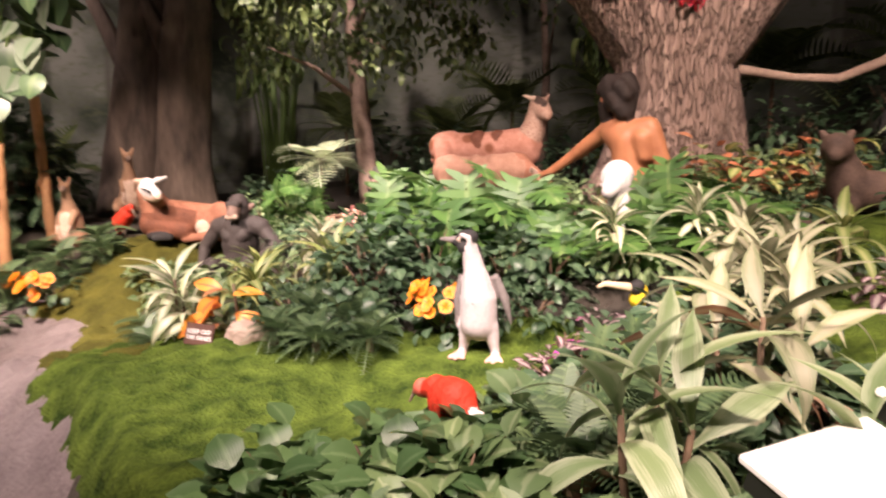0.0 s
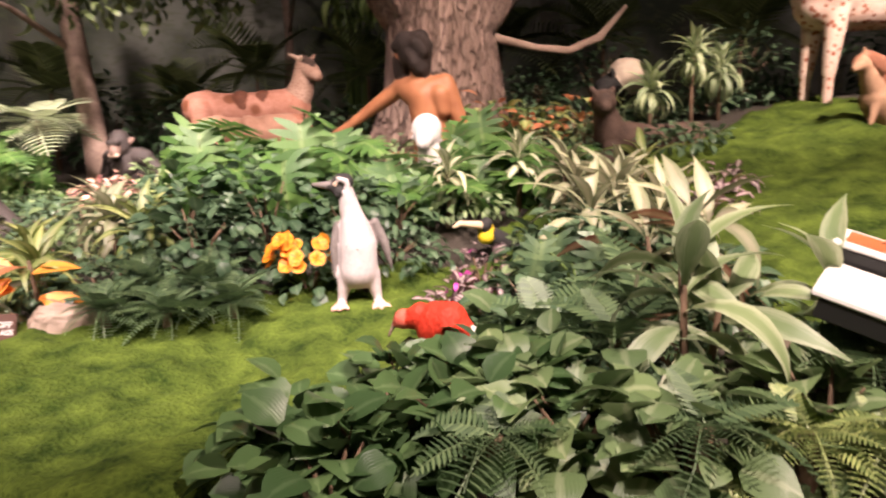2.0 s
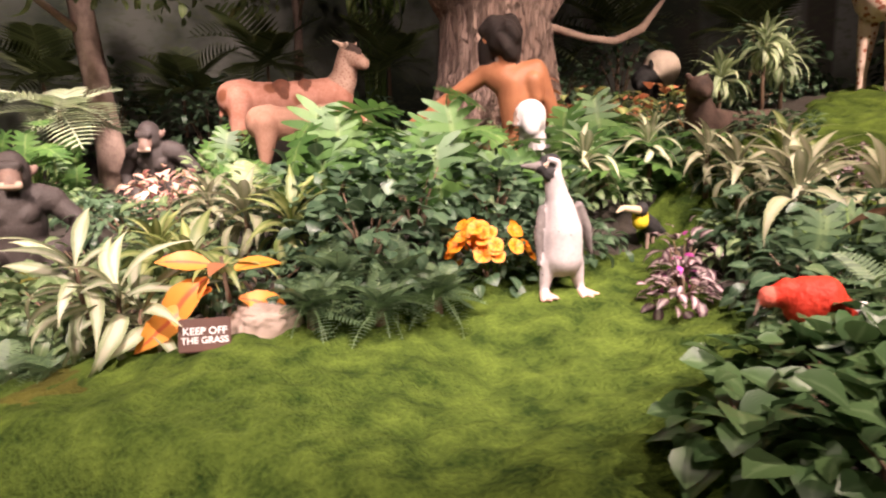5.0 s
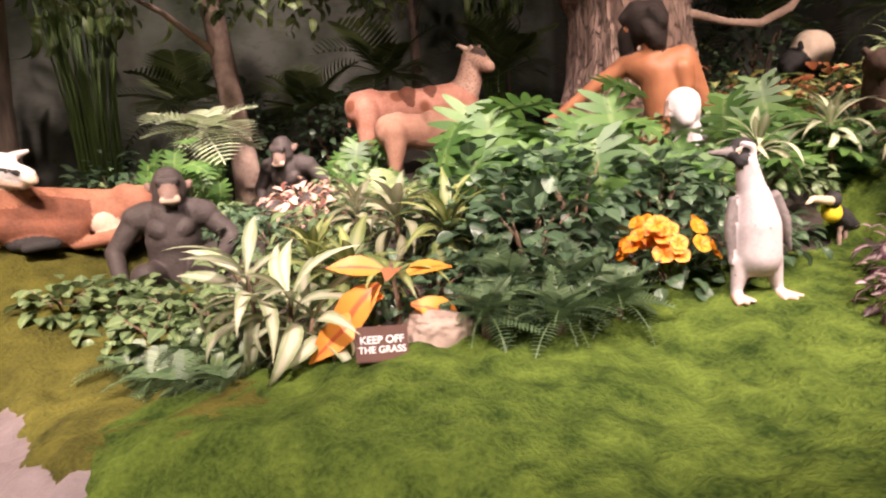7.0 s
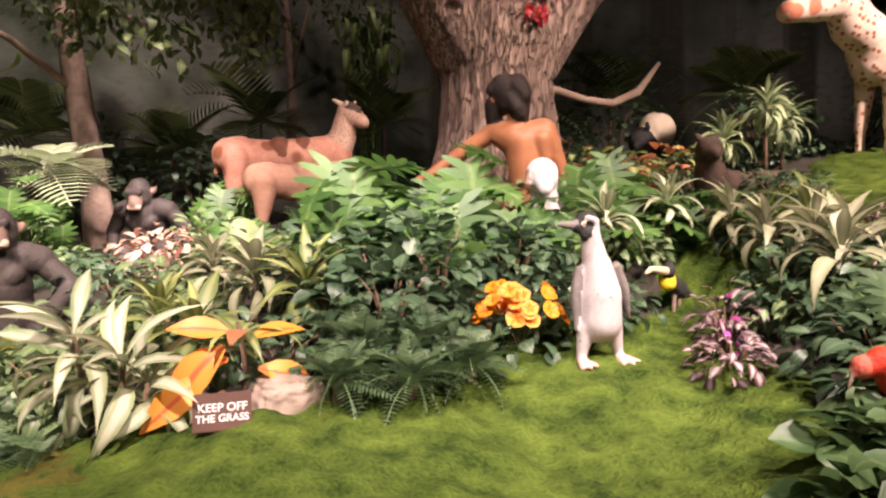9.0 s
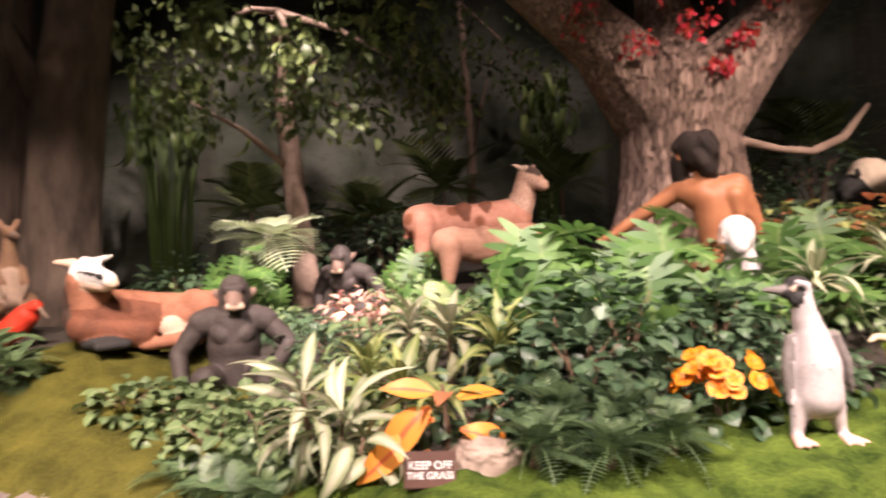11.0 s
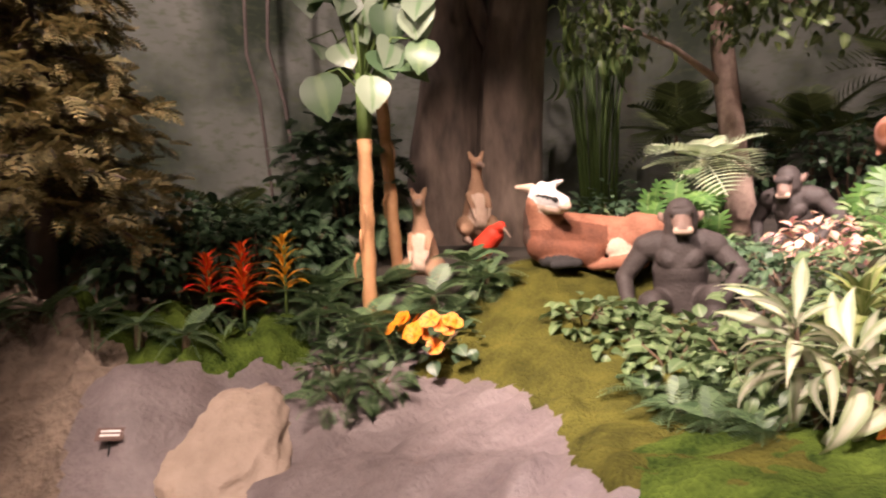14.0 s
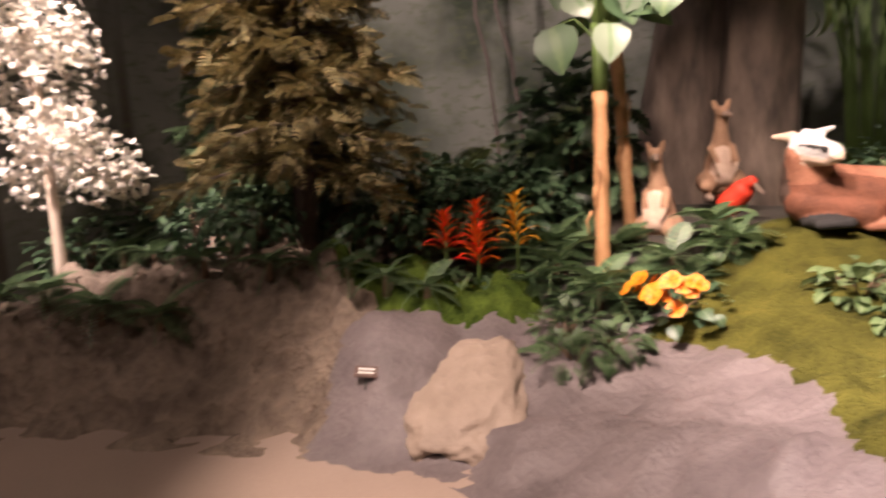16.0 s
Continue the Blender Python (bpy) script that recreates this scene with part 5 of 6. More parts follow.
crown(tree, "red_leaves", [((-1.1, -0.65, 1.95), 0.22), ((-0.6, -0.6, 1.70), 0.16), ((-0.15, -0.7, 1.85), 0.16), ((0.08, -0.65, 1.5), 0.12), ((0.6, -0.7, 2.15), 0.22), ((0.1, -0.6, 2.2), 0.2), ((0.35, -0.5, 1.8), 0.13), ((-0.3, -0.55, 2.3), 0.25), ((1.1, -0.7, 2.6), 0.25)], L_RED, B_OVAL, 48, 0.075, "dark red leaves hanging from the fork")
crown(tree, "green_leaves", [((-1.8, -0.9, 2.9), 0.6), ((-0.6, -0.2, 3.0), 0.6), ((0.9, -0.4, 3.2), 0.6), ((2.1, -0.4, 3.2), 0.7), ((2.3, -0.3, 2.3), 0.45), ((-2.8, -0.6, 3.0), 0.6)], L_DULL, B_OVAL, 170, 0.11, seed=9)


def tree_of(x, y, label, points, radii, mat, blobs, leaf, templates, per, size, seed, ridges=9, deep=0.03, dz=-0.1, name="tree"):
    ob = thing(name, label, "tree", Matrix.Translation(on(x, y, dz)))
    part("trunk", trunk_mesh("trunk", points, radii, mat, 28, ridges, deep, seed, 0.2), ob)
    if blobs:
        for i, (c, r) in enumerate(blobs):
            if i % 2 == 0:
                t = min(0.9, 0.45 + 0.05 * i)
                j = min(int(t * (len(points) - 1)), len(points) - 2)
                a = Vector(points[j + 1])
                part("limb", tube_mesh("limb", [tuple(a), tuple(a.lerp(Vector(c), 0.5) + Vector((0, 0, 0.08))), tuple(Vector(c))], [radii[-1] * 0.6, radii[-1] * 0.4, 0.008], mat, 7, wobble=0.2), ob)
        crown(ob, "crown", blobs, leaf, templates, per, size, seed=int(seed * 10) + 1)
    return ob


tree_of(-2.82, 7.4, "slender tree with hanging olive leaves", [(0.08, 0, 0), (0.02, 0, 0.7), (-0.06, 0, 1.5), (-0.12, 0, 2.2), (-0.16, 0, 3.2)], [0.15, 0.12, 0.11, 0.10, 0.07], M_BARK,
        [((-0.9, -0.7, 2.1), 0.45), ((0.1, -0.7, 2.05), 0.38), ((0.7, -0.8, 1.95), 0.42), ((-0.4, -0.9, 2.5), 0.5), ((0.4, -0.5, 2.6), 0.55), ((-1.2, -0.4, 2.7), 0.5), ((1.2, -0.6, 2.4), 0.5), ((0.9, -1.2, 2.6), 0.4), ((0.2, -1.5, 2.3), 0.30), ((1.5, -0.6, 2.0), 0.35), ((-0.3, -1.9, 2.35), 0.26)], L_DULL, B_OVAL, 150, 0.12, 1.3)
tree_of(-0.85, 8.9, "thin pale trunk in front of the mural", [(0, 0, 0), (0.06, 0, 1.4), (-0.05, 0, 3.4)], [0.07, 0.05, 0.04], M_BARK, [((0.3, -0.4, 2.5), 0.6), ((-0.6, -0.3, 2.6), 0.6), ((0.9, -0.3, 2.2), 0.5), ((-0.2, -0.2, 3.2), 0.6)], L_DULL, B_OVAL, 130, 0.11, 2.6)
for tx, points, radii, seed in ((-5.45, [(0, 0, 0), (0.02, 0, 0.8), (0.12, 0, 1.6), (0.26, 0, 2.6), (0.30, 0.1, 4.2)], [0.50, 0.40, 0.33, 0.27, 0.22], 3.0),
                                (-4.74, [(0, 0, 0), (0.0, 0, 0.8), (0.08, 0, 1.7), (0.22, 0, 2.7), (0.4, 0, 4.2)], [0.42, 0.33, 0.30, 0.26, 0.22], 4.0)):
    tree_of(tx, 6.35, "thick dark fluted trunk before the mural", points, radii, M_FLUTED, [((-0.7, -0.3, 3.5), 0.4), ((0.8, -0.4, 3.4), 0.5)], L_DULL, B_OVAL, 60, 0.12, seed, 6, 0.07, -0.15)


def stalk_palm(x, y, label, lean, tall, leafy):
    """A jointed orange-brown stalk with a green shaft and large silvery leaves."""
    ob = thing("palm_stalk", label, "palm", Matrix.Translation(on(x, y, -0.05)), "palm stalks")
    n = 15
    pts = [(lean[0] * i / n, lean[1] * i / n, tall * i / n) for i in range(n + 1)]
    part("trunk", tube_mesh("trunk", pts, [0.046 * (1.12 if i % 3 == 0 else 0.96) for i in range(n + 1)], M_PALMBARK, 12, wobble=0.12), ob)
    top = Vector(pts[-1])
    part("shaft", tube_mesh("shaft", [tuple(top), (top.x + 0.01, top.y, top.z + 0.18), (top.x - 0.02, top.y, top.z + 0.42)], [0.045, 0.05, 0.022], M_STEM, 10), ob)
    for s in (-1, 0, 1):
        part("dry_strip", tube_mesh("dry_strip", [(s * 0.03, -0.05, tall * (0.55 + 0.12 * s)), (s * 0.06, -0.06, tall * (0.5 + 0.12 * s)), (s * 0.05, -0.06, tall * (0.42 + 0.12 * s))], [0.012, 0.009, 0.003], M_PALMBARK, 5), ob)
    if leafy:
        silver, green = leaf_meshes("silver_leaf", B_PLATE, L_SILVER), leaf_meshes("palm_green_leaf", B_PLATE, L_FERN)
        q = random.Random(int(tall * 100))
        spots = [(0.07, 0.42), (-0.15, 0.68), (-0.35, 0.73), (-0.28, 0.46), (0.02, 0.92), (0.42, 0.90), (0.22, 0.66), (0.42, 0.62)] if tall < 1.3 else []
        spots += [(q.uniform(-0.40, 0.45), q.uniform(0.8, 1.5)) for _ in range(16)]
        for i, (a, c) in enumerate(spots):
            back = q.uniform(-0.16, 0.10)
            p = top + Vector((0.93 * a + 0.6 * -back, 0.37 * a + 0.8 * back, c - 0.05))
            part("stalk", tube_mesh("stalk", [(top.x, top.y, top.z + 0.3), ((top.x + p.x) / 2, (top.y + p.y) / 2, p.z + 0.04), tuple(p)], [0.009, 0.007, 0.005], M_STEM, 6), ob)
            turn = radians(-141) - 1.3 * a + q.uniform(-0.3, 0.3)
            part("leaf", (green if i % 4 == 3 else silver)[i % 3], ob, aim(p, turn, radians(q.uniform(-78, -30)), q.uniform(0.22, 0.31), q.uniform(-0.7, 0.7)))
        for i in range(14):
            a = i * GOLD
            p = top + Vector((0.16 * math.cos(a), 0.16 * math.sin(a) + 0.12, q.uniform(0.4, 1.3)))
            part("leaf", green[i % 3], ob, aim(p, a - 1.57, radians(q.uniform(-50, 30)), q.uniform(0.26, 0.34), q.uniform(-0.5, 0.5)))
    return ob


stalk_palm(-4.60, 3.90, "orange-brown palm stalk with large silvery leaves", (-0.02, 0.06), 1.27, True)
stalk_palm(-4.82, 4.55, "leaning orange-brown palm stalk behind another stalk", (-0.12, 0.05), 1.5, True)


def conifer(x, y, label, tall, wide, n, mat, seed):
    q = random.Random(seed)
    ob = thing("conifer", label, "tree", Matrix.Translation(on(x, y, -0.08)))
    part("trunk", tube_mesh("trunk", [(0, 0, 0), (0.02, 0, tall * 0.5), (0, 0, tall)], [0.09, 0.06, 0.015], M_DARKBARK, 10, wobble=0.2), ob)
    bv, bf, poses = [], [], []
    for i in range(n):
        t = (i + 0.5) / n
        a = i * GOLD + q.uniform(-0.3, 0.3)
        reach = wide * (1 - 0.72 * t) * q.uniform(0.7, 1.12)
        z0 = 0.16 * tall + 0.84 * tall * t
        pts = [Vector((math.cos(a) * reach * s, math.sin(a) * reach * s, z0 - 0.35 * reach * s * s + 0.10 * s)) for s in (0, 0.35, 0.7, 1.0)]
        tv, tf = tube_arrays(pts, [0.018, 0.012, 0.008, 0.003], 5)
        bf += [tuple(j + len(bv) for j in g) for g in tf]
        bv += tv
        for k in range(54):
            s = 0.12 + 0.88 * (k + q.random()) / 54
            j = min(int(s * 3), 2)
            p = pts[j].lerp(pts[j + 1], s * 3 - j)
            side = 1 if k % 2 else -1
            poses.append(aim(p + Vector((q.gauss(0, 0.02), q.gauss(0, 0.02), q.gauss(0, 0.02))), a - math.pi / 2 + side * q.uniform(0.2, 1.0), q.uniform(-0.8, 0.5), q.uniform(0.16, 0.32) * (1.1 - 0.4 * s), q.uniform(-0.8, 0.8)))
    part("branchwork", mesh_of("branchwork", bv, bf, M_DARKBARK), ob, kind="stuff")
    part("needles", soup("needles", [frond(7, 0.6, 0.20, 0.05, 0.6)], poses, mat), ob, kind="stuff")
    return ob


conifer(-6.42, 2.85, "brownish-green conifer with drooping feathery branches", 3.7, 0.97, 95, L_CONIFER, 5)
# added solid stand-in for a dark tree that belongs to the mural painting
conifer(-8.3, 3.3, "dim dark green conifer standing in for a tree painted on the mural", 3.5, 0.75, 60, L_FERN, 8)
tree_of(-7.45, 1.42, "small pale tree covered with white blossom", [(0, 0, 0), (0.02, 0, 0.7), (-0.03, 0, 1.4), (0, 0, 2.1)], [0.042, 0.036, 0.030, 0.022], F_CREAM,
        [((-0.05, 0, 1.95), 0.36), ((-0.28, 0.1, 1.3), 0.34), ((0.26, 0.1, 1.15), 0.30), ((0.22, 0.1, 1.72), 0.32), ((-0.34, -0.2, 1.75), 0.36), ((0.34, 0.3, 0.88), 0.28), ((-0.40, 0.0, 0.90), 0.28), ((0.05, -0.3, 2.35), 0.38)], L_BLOSSOM, B_HEART, 330, 0.060, 5.0)


def bamboo(x, y, label, n, tall, spread, seed):
    q = random.Random(seed)
    ob = thing("bamboo_clump", label, "bamboo", Matrix.Translation(on(x, y, -0.05)))
    for i in range(n):
        a, r = q.uniform(0, 6.28), spread * q.random()
        b, h = (r * math.cos(a), r * math.sin(a), 0), tall * q.uniform(0.75, 1.05)
        part("cane", tube_mesh("cane", [b, (b[0] * 1.3, b[1] * 1.3, h * 0.5), (b[0] * 2.4, b[1] * 2.2, h)], [0.018, 0.016, 0.008], M_STEM, 6), ob)
    poses = [aim((q.gauss(0, spread * 1.5), q.gauss(0, spread), tall * q.uniform(0.72, 1.1)), q.uniform(0, 6.28), q.uniform(-1.2, 0.2), q.uniform(0.3, 0.6), 0) for _ in range(60)]
    part("leaves", soup("leaves", [B_STRAP[1], B_STRAP[2]], poses, L_PALM), ob, kind="stuff")
    poses = [aim((q.gauss(0, 0.08), q.gauss(0, 0.06), 0.05), q.uniform(0, 6.28), q.uniform(0.9, 1.5), q.uniform(0.25, 0.5), 0) for _ in range(26)]
    part("grass_tuft", soup("grass_tuft", [B_STRAP[0]], poses, L_OLIVE), ob, kind="stuff")
    return ob


bamboo(-4.25, 7.6, "clump of green canes with a grassy foot", 26, 2.4, 0.20, 11)
bamboo(0.05, 8.3, "clump of green canes behind the deer", 12, 2.0, 0.12, 12)

# dim palms before the mural
for px, py, s, tall in ((-3.5, 8.2, 1.0, 0.9), (0.2, 8.2, 0.95, 0.75), (-1.2, 8.6, 1.0, 0.9), (-5.9, 7.2, 0.9, 0.5), (-6.9, 6.2, 0.9, 0.5), (1.9, 8.2, 1.0, 0.9), (3.2, 8.0, 1.0, 0.9), (-7.6, 5.4, 0.8, 0.4), (-8.3, 3.2, 0.8, 0.4), (4.6, 7.2, 1.0, 0.8), (-2.2, 8.9, 0.9, 0.6)):
    fern(px, py, "dim feathery palm standing before the mural", 13, s, L_DULL, "dim_palm", T_PALM, tall, "palm", low=-5, high=75)
for px, py, r, tall in ((-1.9, 8.0, 0.5, 0.9), (-3.9, 6.9, 0.45, 0.5), (-0.2, 7.7, 0.5, 0.5), (2.0, 7.3, 0.5, 0.6), (4.0, 6.3, 0.6, 0.8), (5.2, 5.4, 0.6, 1.0), (-6.2, 5.2, 0.5, 0.5), (-5.7, 5.0, 0.45, 0.45), (-7.2, 3.4, 0.5, 0.5), (-8.2, 2.3, 0.5, 0.5), (3.0, 7.6, 0.6, 1.0), (-2.9, 8.2, 0.5, 1.0), (4.8, 3.6, 0.6, 0.7), (5.6, 2.4, 0.6, 0.9)):
    bush(px, py, "dark leafy undergrowth before the mural", "", L_DARK, B_OVAL, 260, r, tall, 0.13, "undergrowth", "bush", False)

# centre bed
bush(-0.95, 3.52, "dark green broad-leaved bush", "dark_heart", L_DARK, B_HEART, 210, 0.36, 0.52, 0.085, group="dark bushes")
bush(-0.62, 3.85, "dark green broad-leaved bush", "dark_heart", L_DARK, B_HEART, 200, 0.36, 0.55, 0.085, group="dark bushes")
bush(-1.15, 3.95, "dark green broad-leaved bush", "dark_heart", L_DARK, B_HEART, 170, 0.32, 0.50, 0.085, group="dark bushes")
bush(-0.15, 3.85, "dark green broad-leaved bush behind the penguin", "dark_heart", L_DARK, B_HEART, 165, 0.30, 0.42, 0.085, group="dark bushes")
bush(0.15, 3.85, "dark green broad-leaved bush behind the penguin", "dark_oval", L_DARK, B_OVAL, 90, 0.28, 0.36, 0.12, group="dark bushes")
for fx, fy, s in ((-1.28, 3.0, 0.30), (-1.0, 2.98, 0.33), (-0.72, 3.08, 0.32), (-0.88, 3.2, 0.36), (-1.15, 3.2, 0.34)):
    fern(fx, fy, "low dark fern spreading over the moss edge", 26, s * 0.85, tall=0.12, low=0, high=80)
flowering(-0.36, 3.34, "orange-yellow flowers in a dark leafy clump", 28, 0.19, 0.33, 0.047, 0.12)
for sx, sy, key, s, st in ((-1.78, 3.55, "olive_lance", 0.40, 0.10), (-1.30, 3.75, "olive_lance", 0.42, 0.15), (-1.52, 3.95, "cream_narrow", 0.38, 0.18), (-1.95, 3.85, "olive_lance", 0.36, 0.12), (-1.72, 4.35, "cream_narrow", 0.36, 0.16)):
    strap_plant(sx, sy, "arching strap-leaved plant streaked olive and cream", key, L_OLIVE if key == "olive_lance" else L_CREAM, B_LANCE, 28, s * 1.05, stem=st + 0.06, low=-8)
bush(-1.9, 4.6, "light green low leafy plant", "ivy_oval", L_IVY, B_OVAL, 80, 0.32, 0.28, 0.10, group="light bushes")
bush(-1.35, 4.5, "light green low leafy plant", "ivy_oval", L_IVY, B_OVAL, 80, 0.32, 0.32, 0.10, group="light bushes")
bush(-2.35, 4.2, "light green low leafy plant", "ivy_oval", L_IVY, B_OVAL, 70, 0.28, 0.26, 0.10, group="light bushes")
for fx, fy, s in ((-1.5, 5.1, 0.42), (-1.1, 5.2, 0.42)):
    fern(fx, fy, "bright feathery fern among strap leaves", 12, s, L_PALM, "bright_fern", None, 0.10)
bush(-2.12, 5.75, "pink and cream leaved plant", "pink", L_PINK, B_OVAL, 120, 0.30, 0.36, 0.10, "pink_leaf_plant", "plant")
bush(-2.0, 5.45, "pink and cream leaved plant", "pink", L_PINK, B_OVAL, 60, 0.20, 0.22, 0.08, "pink_leaf_plant", "plant")
for mx, my, s, tl in ((-0.80, 4.75, 0.36, 0.42), (-0.22, 4.7, 0.34, 0.36), (-0.50, 4.4, 0.32, 0.36), (0.12, 4.3, 0.30, 0.34), (0.80, 4.25, 0.32, 0.36), (1.20, 4.2, 0.32, 0.34), (1.05, 4.75, 0.32, 0.40), (0.35, 4.15, 0.28, 0.30)):
    split_plant(mx, my, "bright green plant with deeply cut leaves", 14, s * 1.10, tl * (0.86 if 0.0 < mx < 0.9 else 0.72 if mx > 1.0 else 1.16))
for mx, my, s, tl in ((-1.02, 4.15, 0.36, 0.66), (-0.42, 4.0, 0.34, 0.66), (0.80, 4.55, 0.36, 0.50)):
    split_plant(mx, my, "bright green plant with large drooping cut leaves", 10, s, tl, spread=0.22)
for mx, my in ((-0.9, 5.4), (-0.2, 5.5), (0.2, 4.95), (1.25, 5.1), (1.5, 5.5), (-1.7, 5.9), (0.9, 5.6)):
    bush(mx, my, "green undergrowth around the statues", "", L_IVY, B_OVAL, 170, 0.36, 0.36, 0.10, "undergrowth", "bush", False)
strap_plant(0.50, 3.98, "cream variegated plant with broad pointed leaves", "cream_lance", L_PALECREAM, B_LANCE, 26, 0.36, stem=0.34, low=-20)
strap_plant(0.98, 4.02, "cream variegated plant with broad pointed leaves", "cream_lance", L_PALECREAM, B_LANCE, 28, 0.34, stem=0.34, low=0)
for ox, oy, tl in ((1.50, 5.18, 0.46), (1.12, 5.30, 0.50), (1.86, 5.20, 0.44), (1.32, 4.98, 0.36)):
    ob = bush(ox, oy, "orange and brown leaved plant below the great tree", "rust_oval", L_RUST, B_CROTON, 34, 0.24, tl, 0.13, "orange_leaf_plant", "plant")
    for i in range(22):
        a = rng.uniform(0, 6.28)
        part("leaf", leaf_meshes("olive_croton", B_CROTON, L_OLIVE)[i % 2], ob, aim((0.2 * math.cos(a), 0.2 * math.sin(a), tl * rng.uniform(0.4, 1.0)), a - 1.57, rng.uniform(-0.6, 0.7), rng.uniform(0.10, 0.17), 0))

# low growth that hides the soil between the plants
for gx_, gy_ in ((-0.3, 3.62), (0.1, 3.55), (-1.45, 3.45), (-1.0, 3.38), (0.95, 2.95), (1.2, 2.3), (0.7, 1.9), (-2.1, 3.55), (-1.9, 4.1), (-0.9, 4.3), (0.0, 4.2), (1.5, 3.8), (2.4, 4.5), (0.6, 4.1), (1.3, 1.5), (-2.3, 5.0), (-1.6, 4.8), (0.4, 1.75), (-1.0, 4.9), (-2.6, 5.6), (-2.9, 5.9), (2.2, 5.35), (2.6, 5.5), (3.2, 5.55), (1.9, 5.7), (3.7, 5.5), (2.9, 6.1), (2.3, 6.2), (1.55, 4.75), (2.0, 5.1), (3.5, 6.2), (1.7, 6.3)):
    bush(gx_, gy_, "low dark leaves covering the soil", "", L_DARK if rng.random() < 0.65 else L_IVY, B_OVAL, 230, 0.36, 0.20, 0.085, "ground_cover", "plant", False)

# behind the sitting ape
fern(-2.98, 6.55, "whitish-green palm fronds around a slender trunk", 14, 0.58, L_PALEPALM, "pale_palm", T_BROADPALM, 0.80, "small_palm", low=-22, high=42)
split_plant(-3.10, 6.12, "bright cut-leaved plant under pale palm fronds", 18, 0.24, 0.62, spread=0.34)
bush(-3.12, 6.3, "shiny light green leafy shrub", "", L_BRIGHT, B_OVAL, 200, 0.36, 0.40, 0.11, "shrub", "bush", False)
bush(-3.55, 6.2, "shiny light green leafy shrub", "", L_IVY, B_OVAL, 160, 0.32, 0.36, 0.10, "shrub", "bush", False)
split_plant(-1.66, 6.62, "green cut-leaved plant beside the crouching ape", 12, 0.26, 0.50, spread=0.26)
split_plant(-1.5, 5.95, "green cut-leaved plant beside the young deer", 10, 0.26, 0.26, spread=0.25)

# left hill: ivy and dark ferns
for bx, by, r in ((-3.30, 4.25, 0.26), (-2.98, 4.18, 0.30), (-2.66, 4.12, 0.30), (-2.45, 3.85, 0.26), (-2.72, 3.85, 0.26), (-3.05, 4.4, 0.22)):
    bush(bx, by, "light green heart-leaved ivy trailing over moss", "ivy_heart", L_IVY, B_HEART, 75, r, 0.20, 0.085, "ivy", "ivy", group="ivy")
for fx, fy, s in ((-2.78, 3.6, 0.24), (-2.62, 3.42, 0.24), (-2.46, 3.25, 0.24), (-2.32, 3.42, 0.24), (-2.5, 3.62, 0.24), (-2.28, 3.12, 0.22), (-2.15, 3.3, 0.24)):
    fern(fx, fy, "dark fern hanging over the moss edge", 17, s, low=-8, high=50)

# far left bed
flowering(-4.06, 3.86, "orange flowers above dark leaves at the rock", 24, 0.27, 0.26, 0.052, 0.10)
for fx, fy, s in ((-4.50, 3.72, 0.36), (-4.85, 3.75, 0.36), (-4.25, 4.12, 0.36), (-3.98, 4.35, 0.34), (-5.0, 3.9, 0.38), (-4.2, 4.5, 0.36)):
    fern(fx, fy, "dark green fern with spreading fronds", 13, s, L_FERN, "fern_left", None, 0.16, low=0, high=60)
for fx, fy, s, tl in ((-4.95, 4.02, 0.34, 0.12), (-4.42, 4.02, 0.30, 0.06), (-4.12, 4.12, 0.28, 0.06), (-4.72, 4.22, 0.30, 0.08), (-5.12, 3.82, 0.36, 0.12), (-4.92, 3.62, 0.30, 0.08), (-4.66, 3.64, 0.28, 0.06), (-4.38, 3.80, 0.26, 0.06), (-4.02, 4.42, 0.26, 0.06)):
    fern(fx, fy, "dark green feathery palm seedling in the bed", 14, s, L_FERN, "palm_seedling", T_BROADPALM, tl, "palm_seedling", low=-14, high=40)
for bx, by in ((-5.55, 3.82), (-5.9, 3.62), (-5.35, 4.05), (-6.15, 3.75), (-5.75, 4.3)):
    bush(bx, by, "dark dense shrub behind the bromeliads", "", L_DARK, B_OVAL, 240, 0.36, 0.52, 0.12, "shrub", "bush", False)
bush(-4.05, 4.42, "yellow-green small leafy plant", "ivy_heart", L_BRIGHT, B_HEART, 40, 0.14, 0.22, 0.08)
bush(-5.42, 4.72, "tall dark cut-leaved shrub behind the palm stalks", "", L_DARK, T_SPLIT, 330, 0.46, 1.25, 0.16, "shrub", "bush", False)
bush(-5.75, 5.2, "dark leafy shrub behind the palm stalks", "", L_DARK, B_OVAL, 260, 0.45, 0.7, 0.12, "shrub", "bush", False)
for bx, by, r in ((-4.35, 3.28, 0.22), (-4.52, 3.42, 0.2), (-4.22, 3.45, 0.18)):
    bush(bx, by, "small grey-green trailing shrub on the rock", "trailing_frond", L_FERN, T_FROND, 60, r, 0.13, 0.15, "trailing_shrub", "bush")
